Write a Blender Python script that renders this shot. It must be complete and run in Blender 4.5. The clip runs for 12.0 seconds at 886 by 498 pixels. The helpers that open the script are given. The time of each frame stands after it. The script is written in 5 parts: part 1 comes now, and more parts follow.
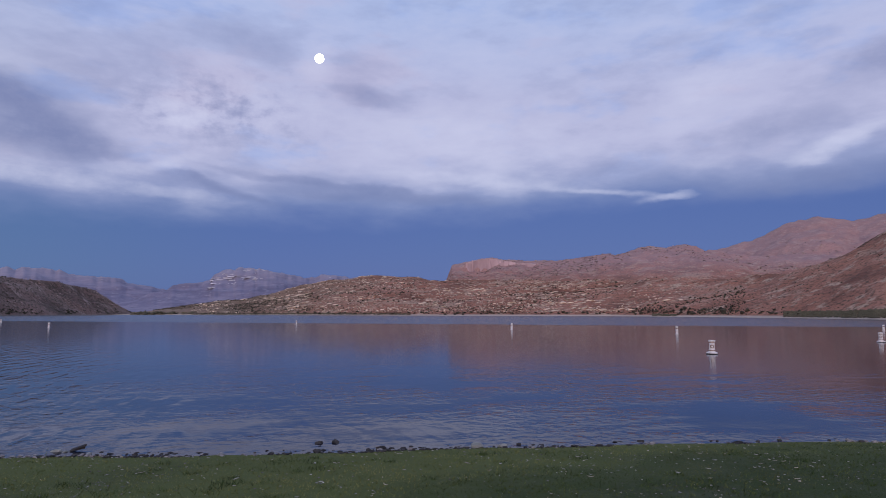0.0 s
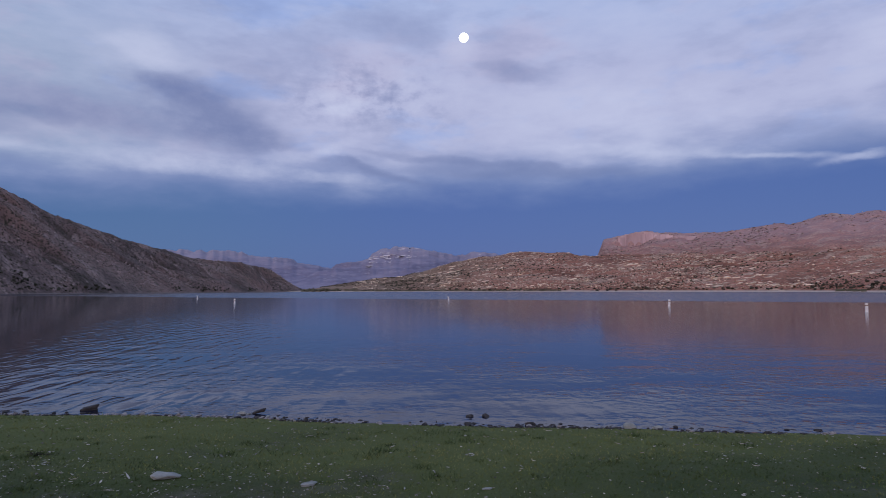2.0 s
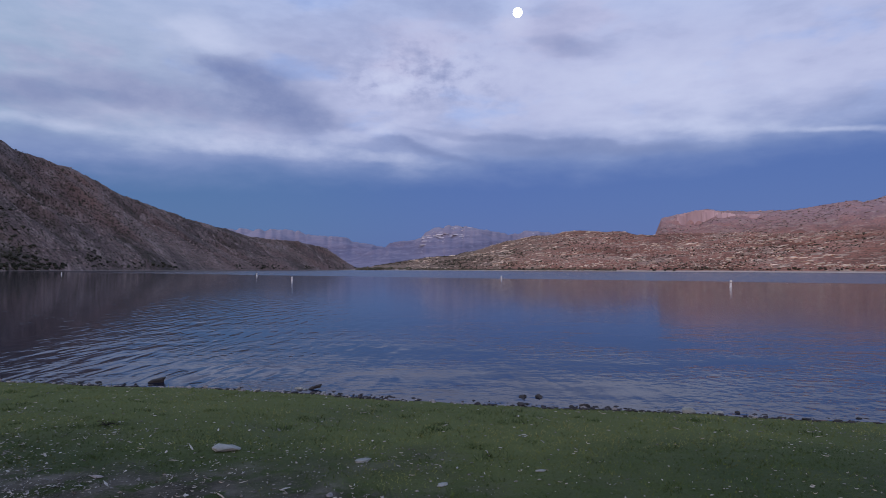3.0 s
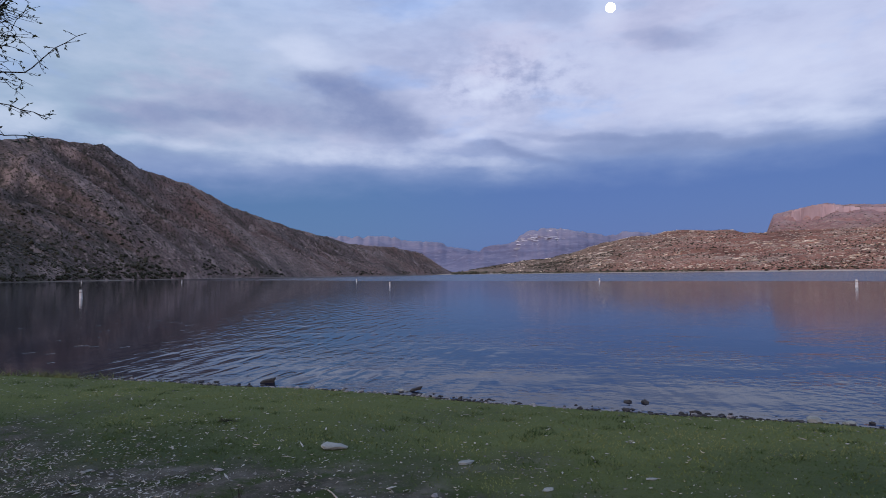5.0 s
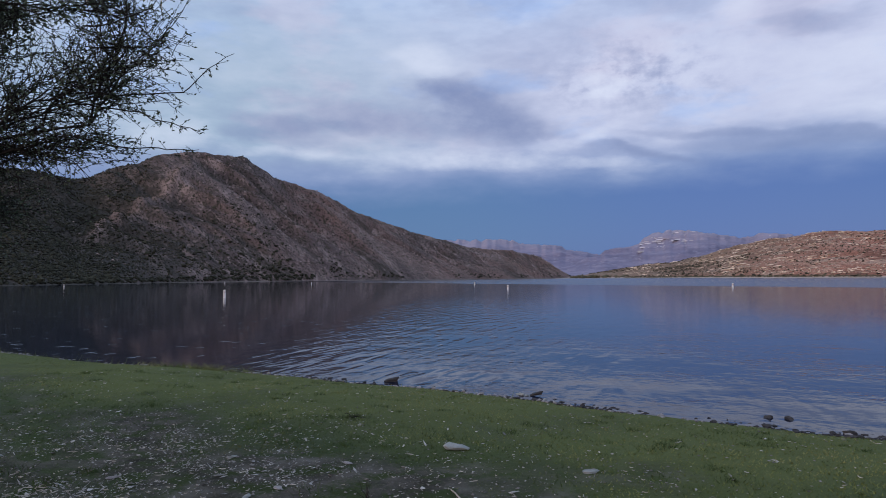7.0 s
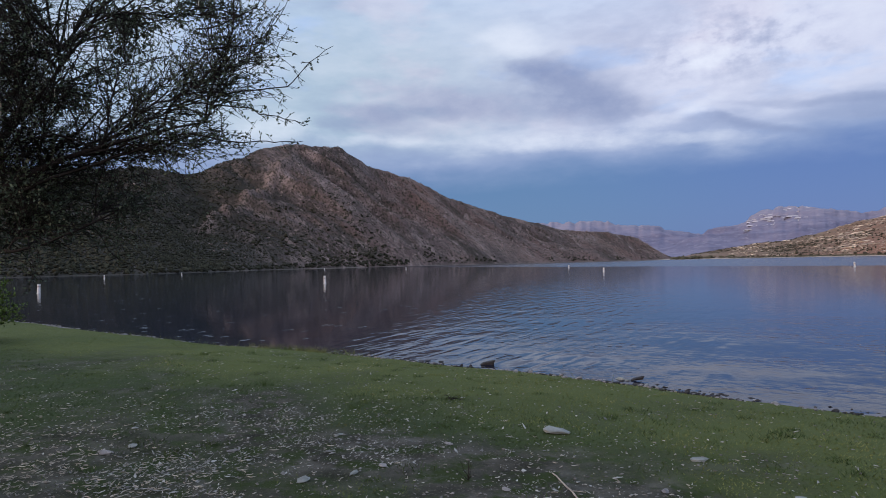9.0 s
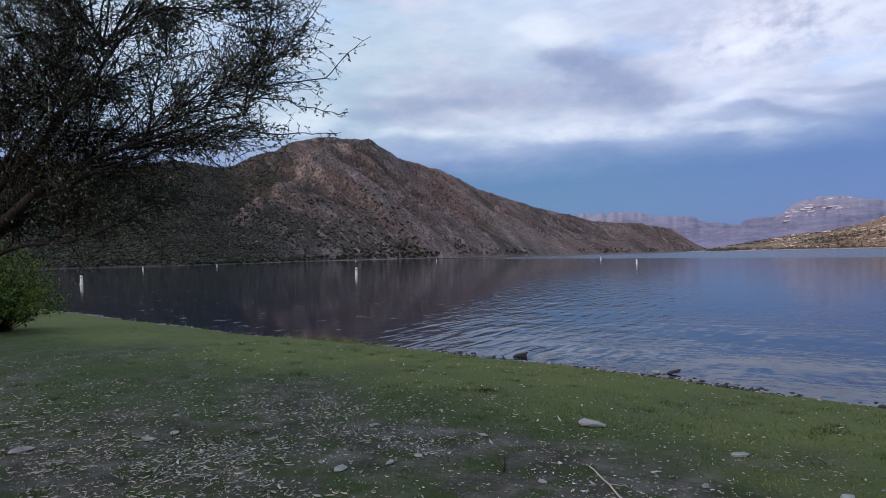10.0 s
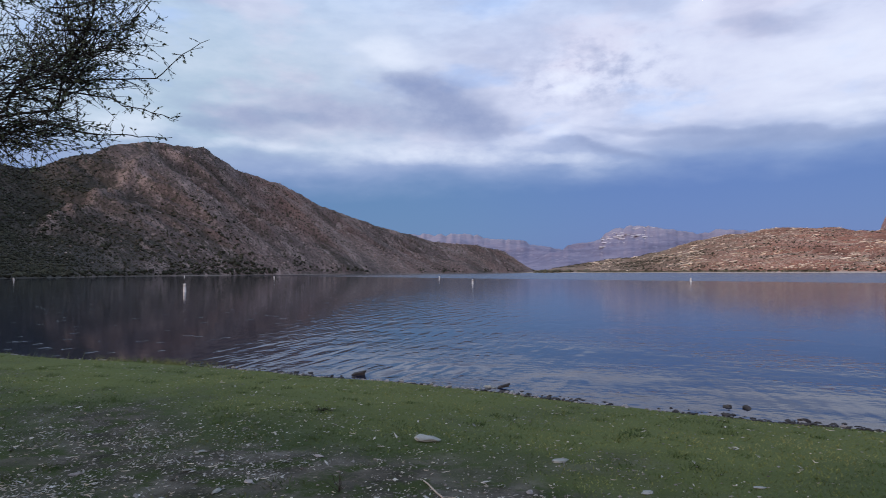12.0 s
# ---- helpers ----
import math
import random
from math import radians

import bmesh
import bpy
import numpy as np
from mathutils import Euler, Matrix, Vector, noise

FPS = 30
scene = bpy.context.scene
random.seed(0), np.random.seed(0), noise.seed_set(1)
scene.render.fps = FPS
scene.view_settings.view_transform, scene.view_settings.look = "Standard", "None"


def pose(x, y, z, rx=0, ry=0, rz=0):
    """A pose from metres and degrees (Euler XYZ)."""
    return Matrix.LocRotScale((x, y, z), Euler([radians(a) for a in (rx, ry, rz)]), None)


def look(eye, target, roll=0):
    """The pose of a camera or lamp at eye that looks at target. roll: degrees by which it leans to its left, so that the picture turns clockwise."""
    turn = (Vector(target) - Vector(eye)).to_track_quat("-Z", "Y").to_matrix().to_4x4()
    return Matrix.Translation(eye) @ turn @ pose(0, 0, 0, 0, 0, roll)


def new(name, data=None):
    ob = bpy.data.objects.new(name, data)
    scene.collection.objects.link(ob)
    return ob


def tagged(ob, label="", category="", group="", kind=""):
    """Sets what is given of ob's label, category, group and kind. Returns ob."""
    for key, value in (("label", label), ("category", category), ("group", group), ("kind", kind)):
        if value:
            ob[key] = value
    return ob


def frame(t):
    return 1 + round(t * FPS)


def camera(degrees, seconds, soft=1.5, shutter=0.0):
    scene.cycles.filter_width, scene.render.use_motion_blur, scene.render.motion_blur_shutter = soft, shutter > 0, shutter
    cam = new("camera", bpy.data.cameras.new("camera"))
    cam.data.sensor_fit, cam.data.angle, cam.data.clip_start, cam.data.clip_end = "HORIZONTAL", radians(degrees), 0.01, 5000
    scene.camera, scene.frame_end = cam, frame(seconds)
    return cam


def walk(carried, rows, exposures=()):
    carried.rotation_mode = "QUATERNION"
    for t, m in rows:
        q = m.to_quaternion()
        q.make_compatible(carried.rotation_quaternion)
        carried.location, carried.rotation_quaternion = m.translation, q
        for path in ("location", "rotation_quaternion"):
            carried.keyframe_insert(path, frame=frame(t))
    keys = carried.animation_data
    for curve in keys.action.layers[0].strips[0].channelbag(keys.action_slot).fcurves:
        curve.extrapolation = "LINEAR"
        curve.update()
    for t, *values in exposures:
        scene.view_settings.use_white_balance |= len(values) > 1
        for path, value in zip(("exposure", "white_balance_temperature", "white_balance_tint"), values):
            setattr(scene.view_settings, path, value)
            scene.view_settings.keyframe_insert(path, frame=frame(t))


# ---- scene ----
cam = camera(71.24, 12.0, soft=0.85, shutter=0.25)
PATH = [
    (0.0, pose(0.001, -0.001, 2.099, 95.95, 0, -0.00) @ pose(0, 0, 0, 0, 0, 0.12)),
    (0.5, pose(0.014, -0.055, 2.124, 95.84, 0, 2.27) @ pose(0, 0, 0, 0, 0, -0.64)),
    (1.0, pose(0.025, -0.022, 2.117, 95.78, 0, 6.47) @ pose(0, 0, 0, 0, 0, -0.28)),
    (1.5, pose(0.045, 0.012, 2.112, 93.96, 0, 10.65) @ pose(0, 0, 0, 0, 0, -1.20)),
    (2.0, pose(0.061, 0.007, 2.116, 93.76, 0, 13.76) @ pose(0, 0, 0, 0, 0, -0.08)),
    (2.5, pose(0.064, 0.035, 2.113, 92.83, 0, 16.52) @ pose(0, 0, 0, 0, 0, -0.11)),
    (3.0, pose(0.039, 0.080, 2.124, 91.81, 0, 18.65) @ pose(0, 0, 0, 0, 0, 0.21)),
    (3.2, pose(0.027, 0.085, 2.123, 92.04, 0, 19.56) @ pose(0, 0, 0, 0, 0, 0.30)),
    (4.8, pose(-0.013, 0.097, 2.101, 92.31, 0, 26.53) @ pose(0, 0, 0, 0, 0, -0.54)),
    (5.0, pose(-0.014, 0.097, 2.099, 92.21, 0, 27.38) @ pose(0, 0, 0, 0, 0, -0.65)),
    (5.5, pose(-0.019, 0.091, 2.096, 91.95, 0, 30.27) @ pose(0, 0, 0, 0, 0, -0.85)),
    (6.0, pose(-0.030, 0.107, 2.093, 91.90, 0, 33.21) @ pose(0, 0, 0, 0, 0, -1.06)),
    (6.5, pose(-0.031, 0.100, 2.095, 92.67, 0, 35.08) @ pose(0, 0, 0, 0, 0, -0.78)),
    (7.0, pose(-0.048, 0.087, 2.096, 92.60, 0, 38.27) @ pose(0, 0, 0, 0, 0, -0.29)),
    (7.2, pose(-0.055, 0.083, 2.096, 92.36, 0, 39.30) @ pose(0, 0, 0, 0, 0, -0.20)),
    (8.8, pose(-0.070, 0.065, 2.091, 91.57, 0, 45.95) @ pose(0, 0, 0, 0, 0, -1.00)),
    (9.0, pose(-0.075, 0.064, 2.091, 91.24, 0, 46.81) @ pose(0, 0, 0, 0, 0, -1.17)),
    (9.5, pose(-0.095, 0.057, 2.090, 90.62, 0, 48.70) @ pose(0, 0, 0, 0, 0, -1.42)),
    (10.0, pose(-0.113, 0.043, 2.088, 90.53, 0, 49.63) @ pose(0, 0, 0, 0, 0, -1.19)),
    (10.5, pose(-0.111, 0.054, 2.092, 90.98, 0, 47.09) @ pose(0, 0, 0, 0, 0, -1.32)),
    (11.0, pose(-0.114, 0.048, 2.091, 91.08, 0, 42.86) @ pose(0, 0, 0, 0, 0, -1.11)),
    (11.5, pose(-0.110, 0.046, 2.090, 90.91, 0, 39.39) @ pose(0, 0, 0, 0, 0, -0.60)),
    (12.0, pose(-0.100, 0.033, 2.079, 92.06, 0, 34.99) @ pose(0, 0, 0, 0, 0, -0.15)),
]
walk(cam, PATH, [(0, 0.02, 6350, 10), (1, -0.10, 6330, 9), (2.5, 0.0, 6150, 7), (5.5, 0.25, 6350, 1), (6.5, 0.27, 6450, 0), (9.5, 0.55, 6900, -3), (11, 0.69, 6900, -4), (12, 0.54, 6800, -2)])

# ---------------------------------------------------------------- sky, moon and light
SKY_TOP, SKY_CLOUD, SKY_WEST, SKY_LOW, SKY_BAND, SKY_BAND_WEST = (0.43, 0.51, 0.78), (0.49, 0.49, 0.70), (0.33, 0.40, 0.57), (0.195, 0.243, 0.475), (0.066, 0.117, 0.365), (0.073, 0.145, 0.345)
# clouds: azimuth and elevation of the middle, half length and half height, tilt (all degrees), gain
DARK_CLOUDS = [
    (-34.4, 15.2, 5.8, 1.9, -22, -0.80), (-38.2, 17.3, 3.2, 0.9, -12, -0.35), (-33.0, 13.2, 5.2, 1.2, -6, -0.45), (-43.5, 14.4, 7.5, 1.6, -5, -0.42), (-51.5, 13.6, 6.0, 0.7, -2, -0.40), (-57.0, 12.6, 5.0, 0.6, 2, -0.35),
    (-5.5, 10.9, 9.0, 0.6, -2, -0.50), (-21.0, 11.1, 5.0, 0.38, -15, -0.55), (-12.0, 11.9, 8.0, 0.30, -4, -0.40), (-7.6, 19.5, 3.6, 0.8, -8, -0.38), (28.0, 15.3, 6.0, 1.3, 8, -0.28), (36.5, 19.0, 3.2, 1.3, 0, -0.42),
    (31.5, 10.9, 9.0, 1.2, 0, -0.35), (-18.5, 23.4, 5.0, 1.4, -8, -0.22),
]
LIGHT_CLOUDS = [
    (-40.4, 19.5, 3.4, 1.1, -4, 0.48), (-23.7, 16.9, 2.6, 1.6, 0, 0.34), (-23.2, 16.2, 1.5, 0.45, 8, 0.38), (-36.5, 10.9, 8.0, 0.8, 0, 0.50), (-26.5, 12.3, 3.6, 0.7, 18, 0.42), (-24.0, 10.3, 4.0, 0.55, -4, 0.32),
    (2.0, 15.6, 10.0, 2.6, -3, 0.26), (4.0, 12.2, 8.0, 0.5, -6, 0.34), (14.5, 10.9, 5.0, 0.28, -6, 0.34), (20.0, 10.2, 2.4, 0.28, 4, 0.50), (33.2, 13.3, 3.4, 0.7, 18, 0.58),
    (-52.0, 11.2, 6.0, 0.55, 0, 0.30), (-62.0, 12.3, 3.8, 1.0, 0, 0.55), (25.0, 19.8, 5.0, 1.8, 20, 0.26), (-11.8, 22.6, 1.9, 1.9, 0, 0.26),
]


def build_sky():
    w = bpy.data.worlds.new("dusk_sky")
    scene.world = w
    w.use_nodes = True
    nt = w.node_tree
    nt.nodes.clear()
    L = nt.links.new

    def put(socket, v):
        if isinstance(v, (int, float)):
            socket.default_value = v
        else:
            L(v, socket)

    def m(op, a, b=0.0, c=0.0):
        n = nt.nodes.new("ShaderNodeMath")
        n.operation = op
        for k, v in enumerate((a, b, c)):
            put(n.inputs[k], v)
        return n.outputs[0]

    def mix(f, a, b):
        n = nt.nodes.new("ShaderNodeMix")
        n.data_type = "RGBA"
        put(n.inputs[0], f)
        for k, v in ((6, a), (7, b)):
            if isinstance(v, tuple):
                n.inputs[k].default_value = (*v, 1)
            else:
                L(v, n.inputs[k])
        return n.outputs[2]

    def step(v, lo, hi):
        n = nt.nodes.new("ShaderNodeMapRange")
        n.interpolation_type = "SMOOTHSTEP"
        for k, q in enumerate((v, lo, hi, 0.0, 1.0)):
            put(n.inputs[k], q)
        return n.outputs[0]

    tc = nt.nodes.new("ShaderNodeTexCoord")
    sep = nt.nodes.new("ShaderNodeSeparateXYZ")
    L(tc.outputs["Generated"], sep.inputs[0])
    x, y, z = sep.outputs
    az0 = m("MULTIPLY", m("ARCTAN2", x, y), 57.2958)
    el0 = m("MULTIPLY", m("ARCSINE", z), 57.2958)

    def cloud_noise(sa, se, seed, detail, rough=0.55):
        c = nt.nodes.new("ShaderNodeCombineXYZ")
        L(m("MULTIPLY", az0, sa), c.inputs[0])
        L(m("MULTIPLY", el0, se), c.inputs[1])
        c.inputs[2].default_value = seed
        n = nt.nodes.new("ShaderNodeTexNoise")
        n.inputs["Scale"].default_value = 1.0
        n.inputs["Detail"].default_value = detail
        n.inputs["Roughness"].default_value = rough
        L(c.outputs[0], n.inputs["Vector"])
        return m("SUBTRACT", n.outputs[0], 0.5)

    warp = cloud_noise(0.16, 0.34, 3.1, 5, 0.5)
    warp2 = cloud_noise(0.15, 0.34, 8.7, 5, 0.5)
    az = m("ADD", az0, m("MULTIPLY", warp, 5.0))
    el = m("ADD", el0, m("MULTIPLY", warp2, 2.2))
    big = cloud_noise(0.075, 0.19, 1.7, 4, 0.5)
    fine = cloud_noise(0.22, 0.60, 5.3, 6, 0.55)
    wisp = cloud_noise(0.5, 1.5, 2.2, 5, 0.6)
    puff = cloud_noise(0.42, 0.62, 6.4, 6, 0.6)
    thin = cloud_noise(0.05, 0.13, 9.9, 5, 0.6)
    # the deck: blue clear band under a lavender sheet
    sky = nt.nodes.new("ShaderNodeTexSky")
    sky.sky_type, sky.sun_disc = "NISHITA", False
    sky.sun_elevation, sky.sun_rotation = radians(13.5), radians(196)
    band = mix(step(az0, -12, -43), SKY_BAND, SKY_BAND_WEST)
    slope = m("MULTIPLY", m("MAXIMUM", m("MINIMUM", az0, 20.0), -60.0), 0.036)
    edge = m("SUBTRACT", m("ADD", el, m("ADD", m("MULTIPLY", big, 3.0), m("MULTIPLY", fine, 1.6))), slope)
    deck = mix(step(edge, 7.6, 11.4), band, SKY_LOW)
    deck = mix(step(edge, 9.4, 15.0), deck, mix(step(az0, -25, -58), SKY_CLOUD, SKY_WEST))
    deck = mix(step(el, 17, 30), deck, SKY_TOP)
    # blue sky through the thin places, rosier where the sheet is thick
    deck = mix(m("MULTIPLY", m("MULTIPLY", step(thin, 0.03, 0.16), step(edge, 10.5, 15.0)), 0.55), deck, (0.30, 0.41, 0.76))
    deck = mix(m("MULTIPLY", m("MULTIPLY", step(thin, -0.03, -0.16), step(edge, 10.5, 15.0)), 0.45), deck, (0.53, 0.48, 0.66))
    cover = step(edge, 9.0, 12.5)
    # streaks, dark bellies and bright edges
    gain = m("MULTIPLY", m("ADD", m("ADD", m("MULTIPLY", big, 0.70), m("MULTIPLY", fine, 0.48)), m("MULTIPLY", wisp, 0.20)), cover)
    # broken, mottled cloud beside the moon
    mx, my = m("DIVIDE", m("ADD", az, 20.0), 7.0), m("DIVIDE", m("SUBTRACT", el, 17.6), 2.8)
    spot = m("POWER", 2.718, m("MULTIPLY", m("ADD", m("MULTIPLY", mx, mx), m("MULTIPLY", my, my)), -1.0))
    gain = m("ADD", gain, m("MULTIPLY", m("MULTIPLY", puff, spot), 2.3))
    for a, e, ra, re, tilt, amp in DARK_CLOUDS + LIGHT_CLOUDS:
        c, s = math.cos(radians(tilt)), math.sin(radians(tilt))
        dx, dy = m("SUBTRACT", az, a), m("SUBTRACT", el, e)
        u = m("ADD", m("MULTIPLY", dx, c / ra), m("MULTIPLY", dy, s / ra))
        v = m("ADD", m("MULTIPLY", dx, -s / re), m("MULTIPLY", dy, c / re))
        q = m("ADD", m("MULTIPLY", u, u), m("MULTIPLY", v, v))
        gain = m("ADD", gain, m("MULTIPLY", m("POWER", 2.718, m("MULTIPLY", m("POWER", q, 1.35), -1.0)), m("MULTIPLY", m("ADD", 1.0, m("MULTIPLY", m("ADD", fine, puff), 1.7)), amp)))
    dark = m("MULTIPLY", m("SUBTRACT", 1.0, m("POWER", 2.718, m("MINIMUM", m("MULTIPLY", gain, 1.7), 0.0))), 0.92)
    light = m("MULTIPLY", m("SUBTRACT", 1.0, m("POWER", 2.718, m("MINIMUM", m("MULTIPLY", gain, -1.5), 0.0))), 0.8)
    deck = mix(dark, deck, (0.148, 0.178, 0.375))
    deck = mix(light, deck, (0.70, 0.70, 0.88))
    # afterglow on the far side, behind the camera
    glow = m("MULTIPLY", step(m("MULTIPLY", y, -1.0), 0.1, 0.9), step(m("MULTIPLY", el0, -1.0), -40, -2))
    deck = mix(m("MULTIPLY", glow, 0.8), deck, (1.15, 0.74, 0.62))
    clear = nt.nodes.new("ShaderNodeVectorMath")
    clear.operation = "SCALE"
    L(sky.outputs[0], clear.inputs[0])
    clear.inputs["Scale"].default_value = 0.12
    deck = mix(0.08, deck, clear.outputs[0])
    bg = nt.nodes.new("ShaderNodeBackground")
    L(deck, bg.inputs[0])
    bg.inputs[1].default_value = 1.0
    out = nt.nodes.new("ShaderNodeOutputWorld")
    L(bg.outputs[0], out.inputs[0])


build_sky()
sun = new("afterglow_sun", bpy.data.lights.new("afterglow_sun", "SUN"))
sun.data.energy, sun.data.angle, sun.data.color = 0.78, radians(16), (1.0, 0.75, 0.76)
sun.matrix_world = look((-22, -76, 19), (0, 0, 0))


# ---------------------------------------------------------------- materials
def material(name, colours, scale, rough=0.85, bump=0.3, bump_scale=None, fine=None, spread=0.0, stretch=(1, 1, 1), detail=8, height=0.1, high=None, cover=None, low=None, spec=0.12, side=None, under=()):
    """colours: (position, rgb) stops over a noise; fine: (scale, rgb, amount) specks over it; spread: value change from piece to piece."""
    mt = bpy.data.materials.new(name)
    mt.use_nodes = True
    nt = mt.node_tree
    L = nt.links.new
    b = nt.nodes["Principled BSDF"]
    geo = nt.nodes.new("ShaderNodeNewGeometry")
    mp = nt.nodes.new("ShaderNodeMapping")
    mp.inputs["Scale"].default_value = stretch
    L(geo.outputs["Position"], mp.inputs[0])

    def noise_node(sc, dt=detail, rg=0.6):
        n = nt.nodes.new("ShaderNodeTexNoise")
        n.inputs["Scale"].default_value, n.inputs["Detail"].default_value, n.inputs["Roughness"].default_value = sc, dt, rg
        L(mp.outputs[0], n.inputs["Vector"])
        return n.outputs[0]

    ramp = nt.nodes.new("ShaderNodeValToRGB")
    els = ramp.color_ramp.elements
    while len(els) < len(colours):
        els.new(0.5)
    for e, (p, c) in zip(els, colours):
        e.position, e.color = p, (*c, 1)
    L(noise_node(scale), ramp.inputs[0])
    col = ramp.outputs[0]
    for key, rgb in under:
        at = nt.nodes.new("ShaderNodeAttribute")
        at.attribute_name = key
        mx = nt.nodes.new("ShaderNodeMix")
        mx.data_type = "RGBA"
        L(at.outputs["Fac"], mx.inputs[0])
        L(col, mx.inputs[6])
        mx.inputs[7].default_value = (*rgb, 1)
        col = mx.outputs[2]
    for sc, rgb, lo, hi in fine or ():
        r = nt.nodes.new("ShaderNodeMapRange")
        r.inputs[1].default_value, r.inputs[2].default_value = lo, hi
        L(noise_node(sc, 5, 0.65), r.inputs[0])
        mx = nt.nodes.new("ShaderNodeMix")
        mx.data_type = "RGBA"
        L(r.outputs[0], mx.inputs[0])
        L(col, mx.inputs[6])
        mx.inputs[7].default_value = (*rgb, 1)
        col = mx.outputs[2]
    def blend(f, a, rgb):
        mx = nt.nodes.new("ShaderNodeMix")
        mx.data_type = "RGBA"
        L(f, mx.inputs[0])
        L(a, mx.inputs[6])
        mx.inputs[7].default_value = (*rgb, 1)
        return mx.outputs[2]

    if high:  # tint above a height: pale rock on far mesas, painted haze on east hills
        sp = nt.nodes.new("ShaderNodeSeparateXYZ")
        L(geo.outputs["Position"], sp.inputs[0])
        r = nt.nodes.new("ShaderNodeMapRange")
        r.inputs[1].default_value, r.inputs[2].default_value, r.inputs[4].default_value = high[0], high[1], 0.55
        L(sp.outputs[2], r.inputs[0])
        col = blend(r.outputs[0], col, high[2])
    if side:  # other soil towards one end of the range
        sp = nt.nodes.new("ShaderNodeSeparateXYZ")
        L(geo.outputs["Position"], sp.inputs[0])
        r = nt.nodes.new("ShaderNodeMapRange")
        r.inputs[1].default_value, r.inputs[2].default_value, r.inputs[4].default_value = side[0], side[1], 0.7
        L(sp.outputs[0], r.inputs[0])
        col = blend(r.outputs[0], col, side[2])
    if low:  # a bleached strip along the water
        sp = nt.nodes.new("ShaderNodeSeparateXYZ")
        L(geo.outputs["Position"], sp.inputs[0])
        r = nt.nodes.new("ShaderNodeMapRange")
        r.inputs[1].default_value, r.inputs[2].default_value = low[1], low[0]
        L(sp.outputs[2], r.inputs[0])
        col = blend(r.outputs[0], col, low[2])
    if cover:  # a growth, and on the hill a painted shade, whose spread the mesh carries
        for key, rgb in cover:
            at = nt.nodes.new("ShaderNodeAttribute")
            at.attribute_name = key
            col = blend(at.outputs["Fac"], col, rgb)
    if spread:
        h = nt.nodes.new("ShaderNodeHueSaturation")
        r = nt.nodes.new("ShaderNodeMapRange")
        r.inputs[3].default_value, r.inputs[4].default_value = 1 - spread, 1 + spread
        L(geo.outputs["Random Per Island"], r.inputs[0])
        L(r.outputs[0], h.inputs["Value"])
        L(col, h.inputs["Color"])
        col = h.outputs[0]
    L(col, b.inputs["Base Color"])
    b.inputs["Roughness"].default_value = rough
    b.inputs["Specular IOR Level"].default_value = spec
    if bump:
        bp = nt.nodes.new("ShaderNodeBump")
        bp.inputs["Strength"].default_value, bp.inputs["Distance"].default_value = bump, height
        L(noise_node(bump_scale or scale * 6), bp.inputs["Height"])
        L(bp.outputs[0], b.inputs["Normal"])
    return mt


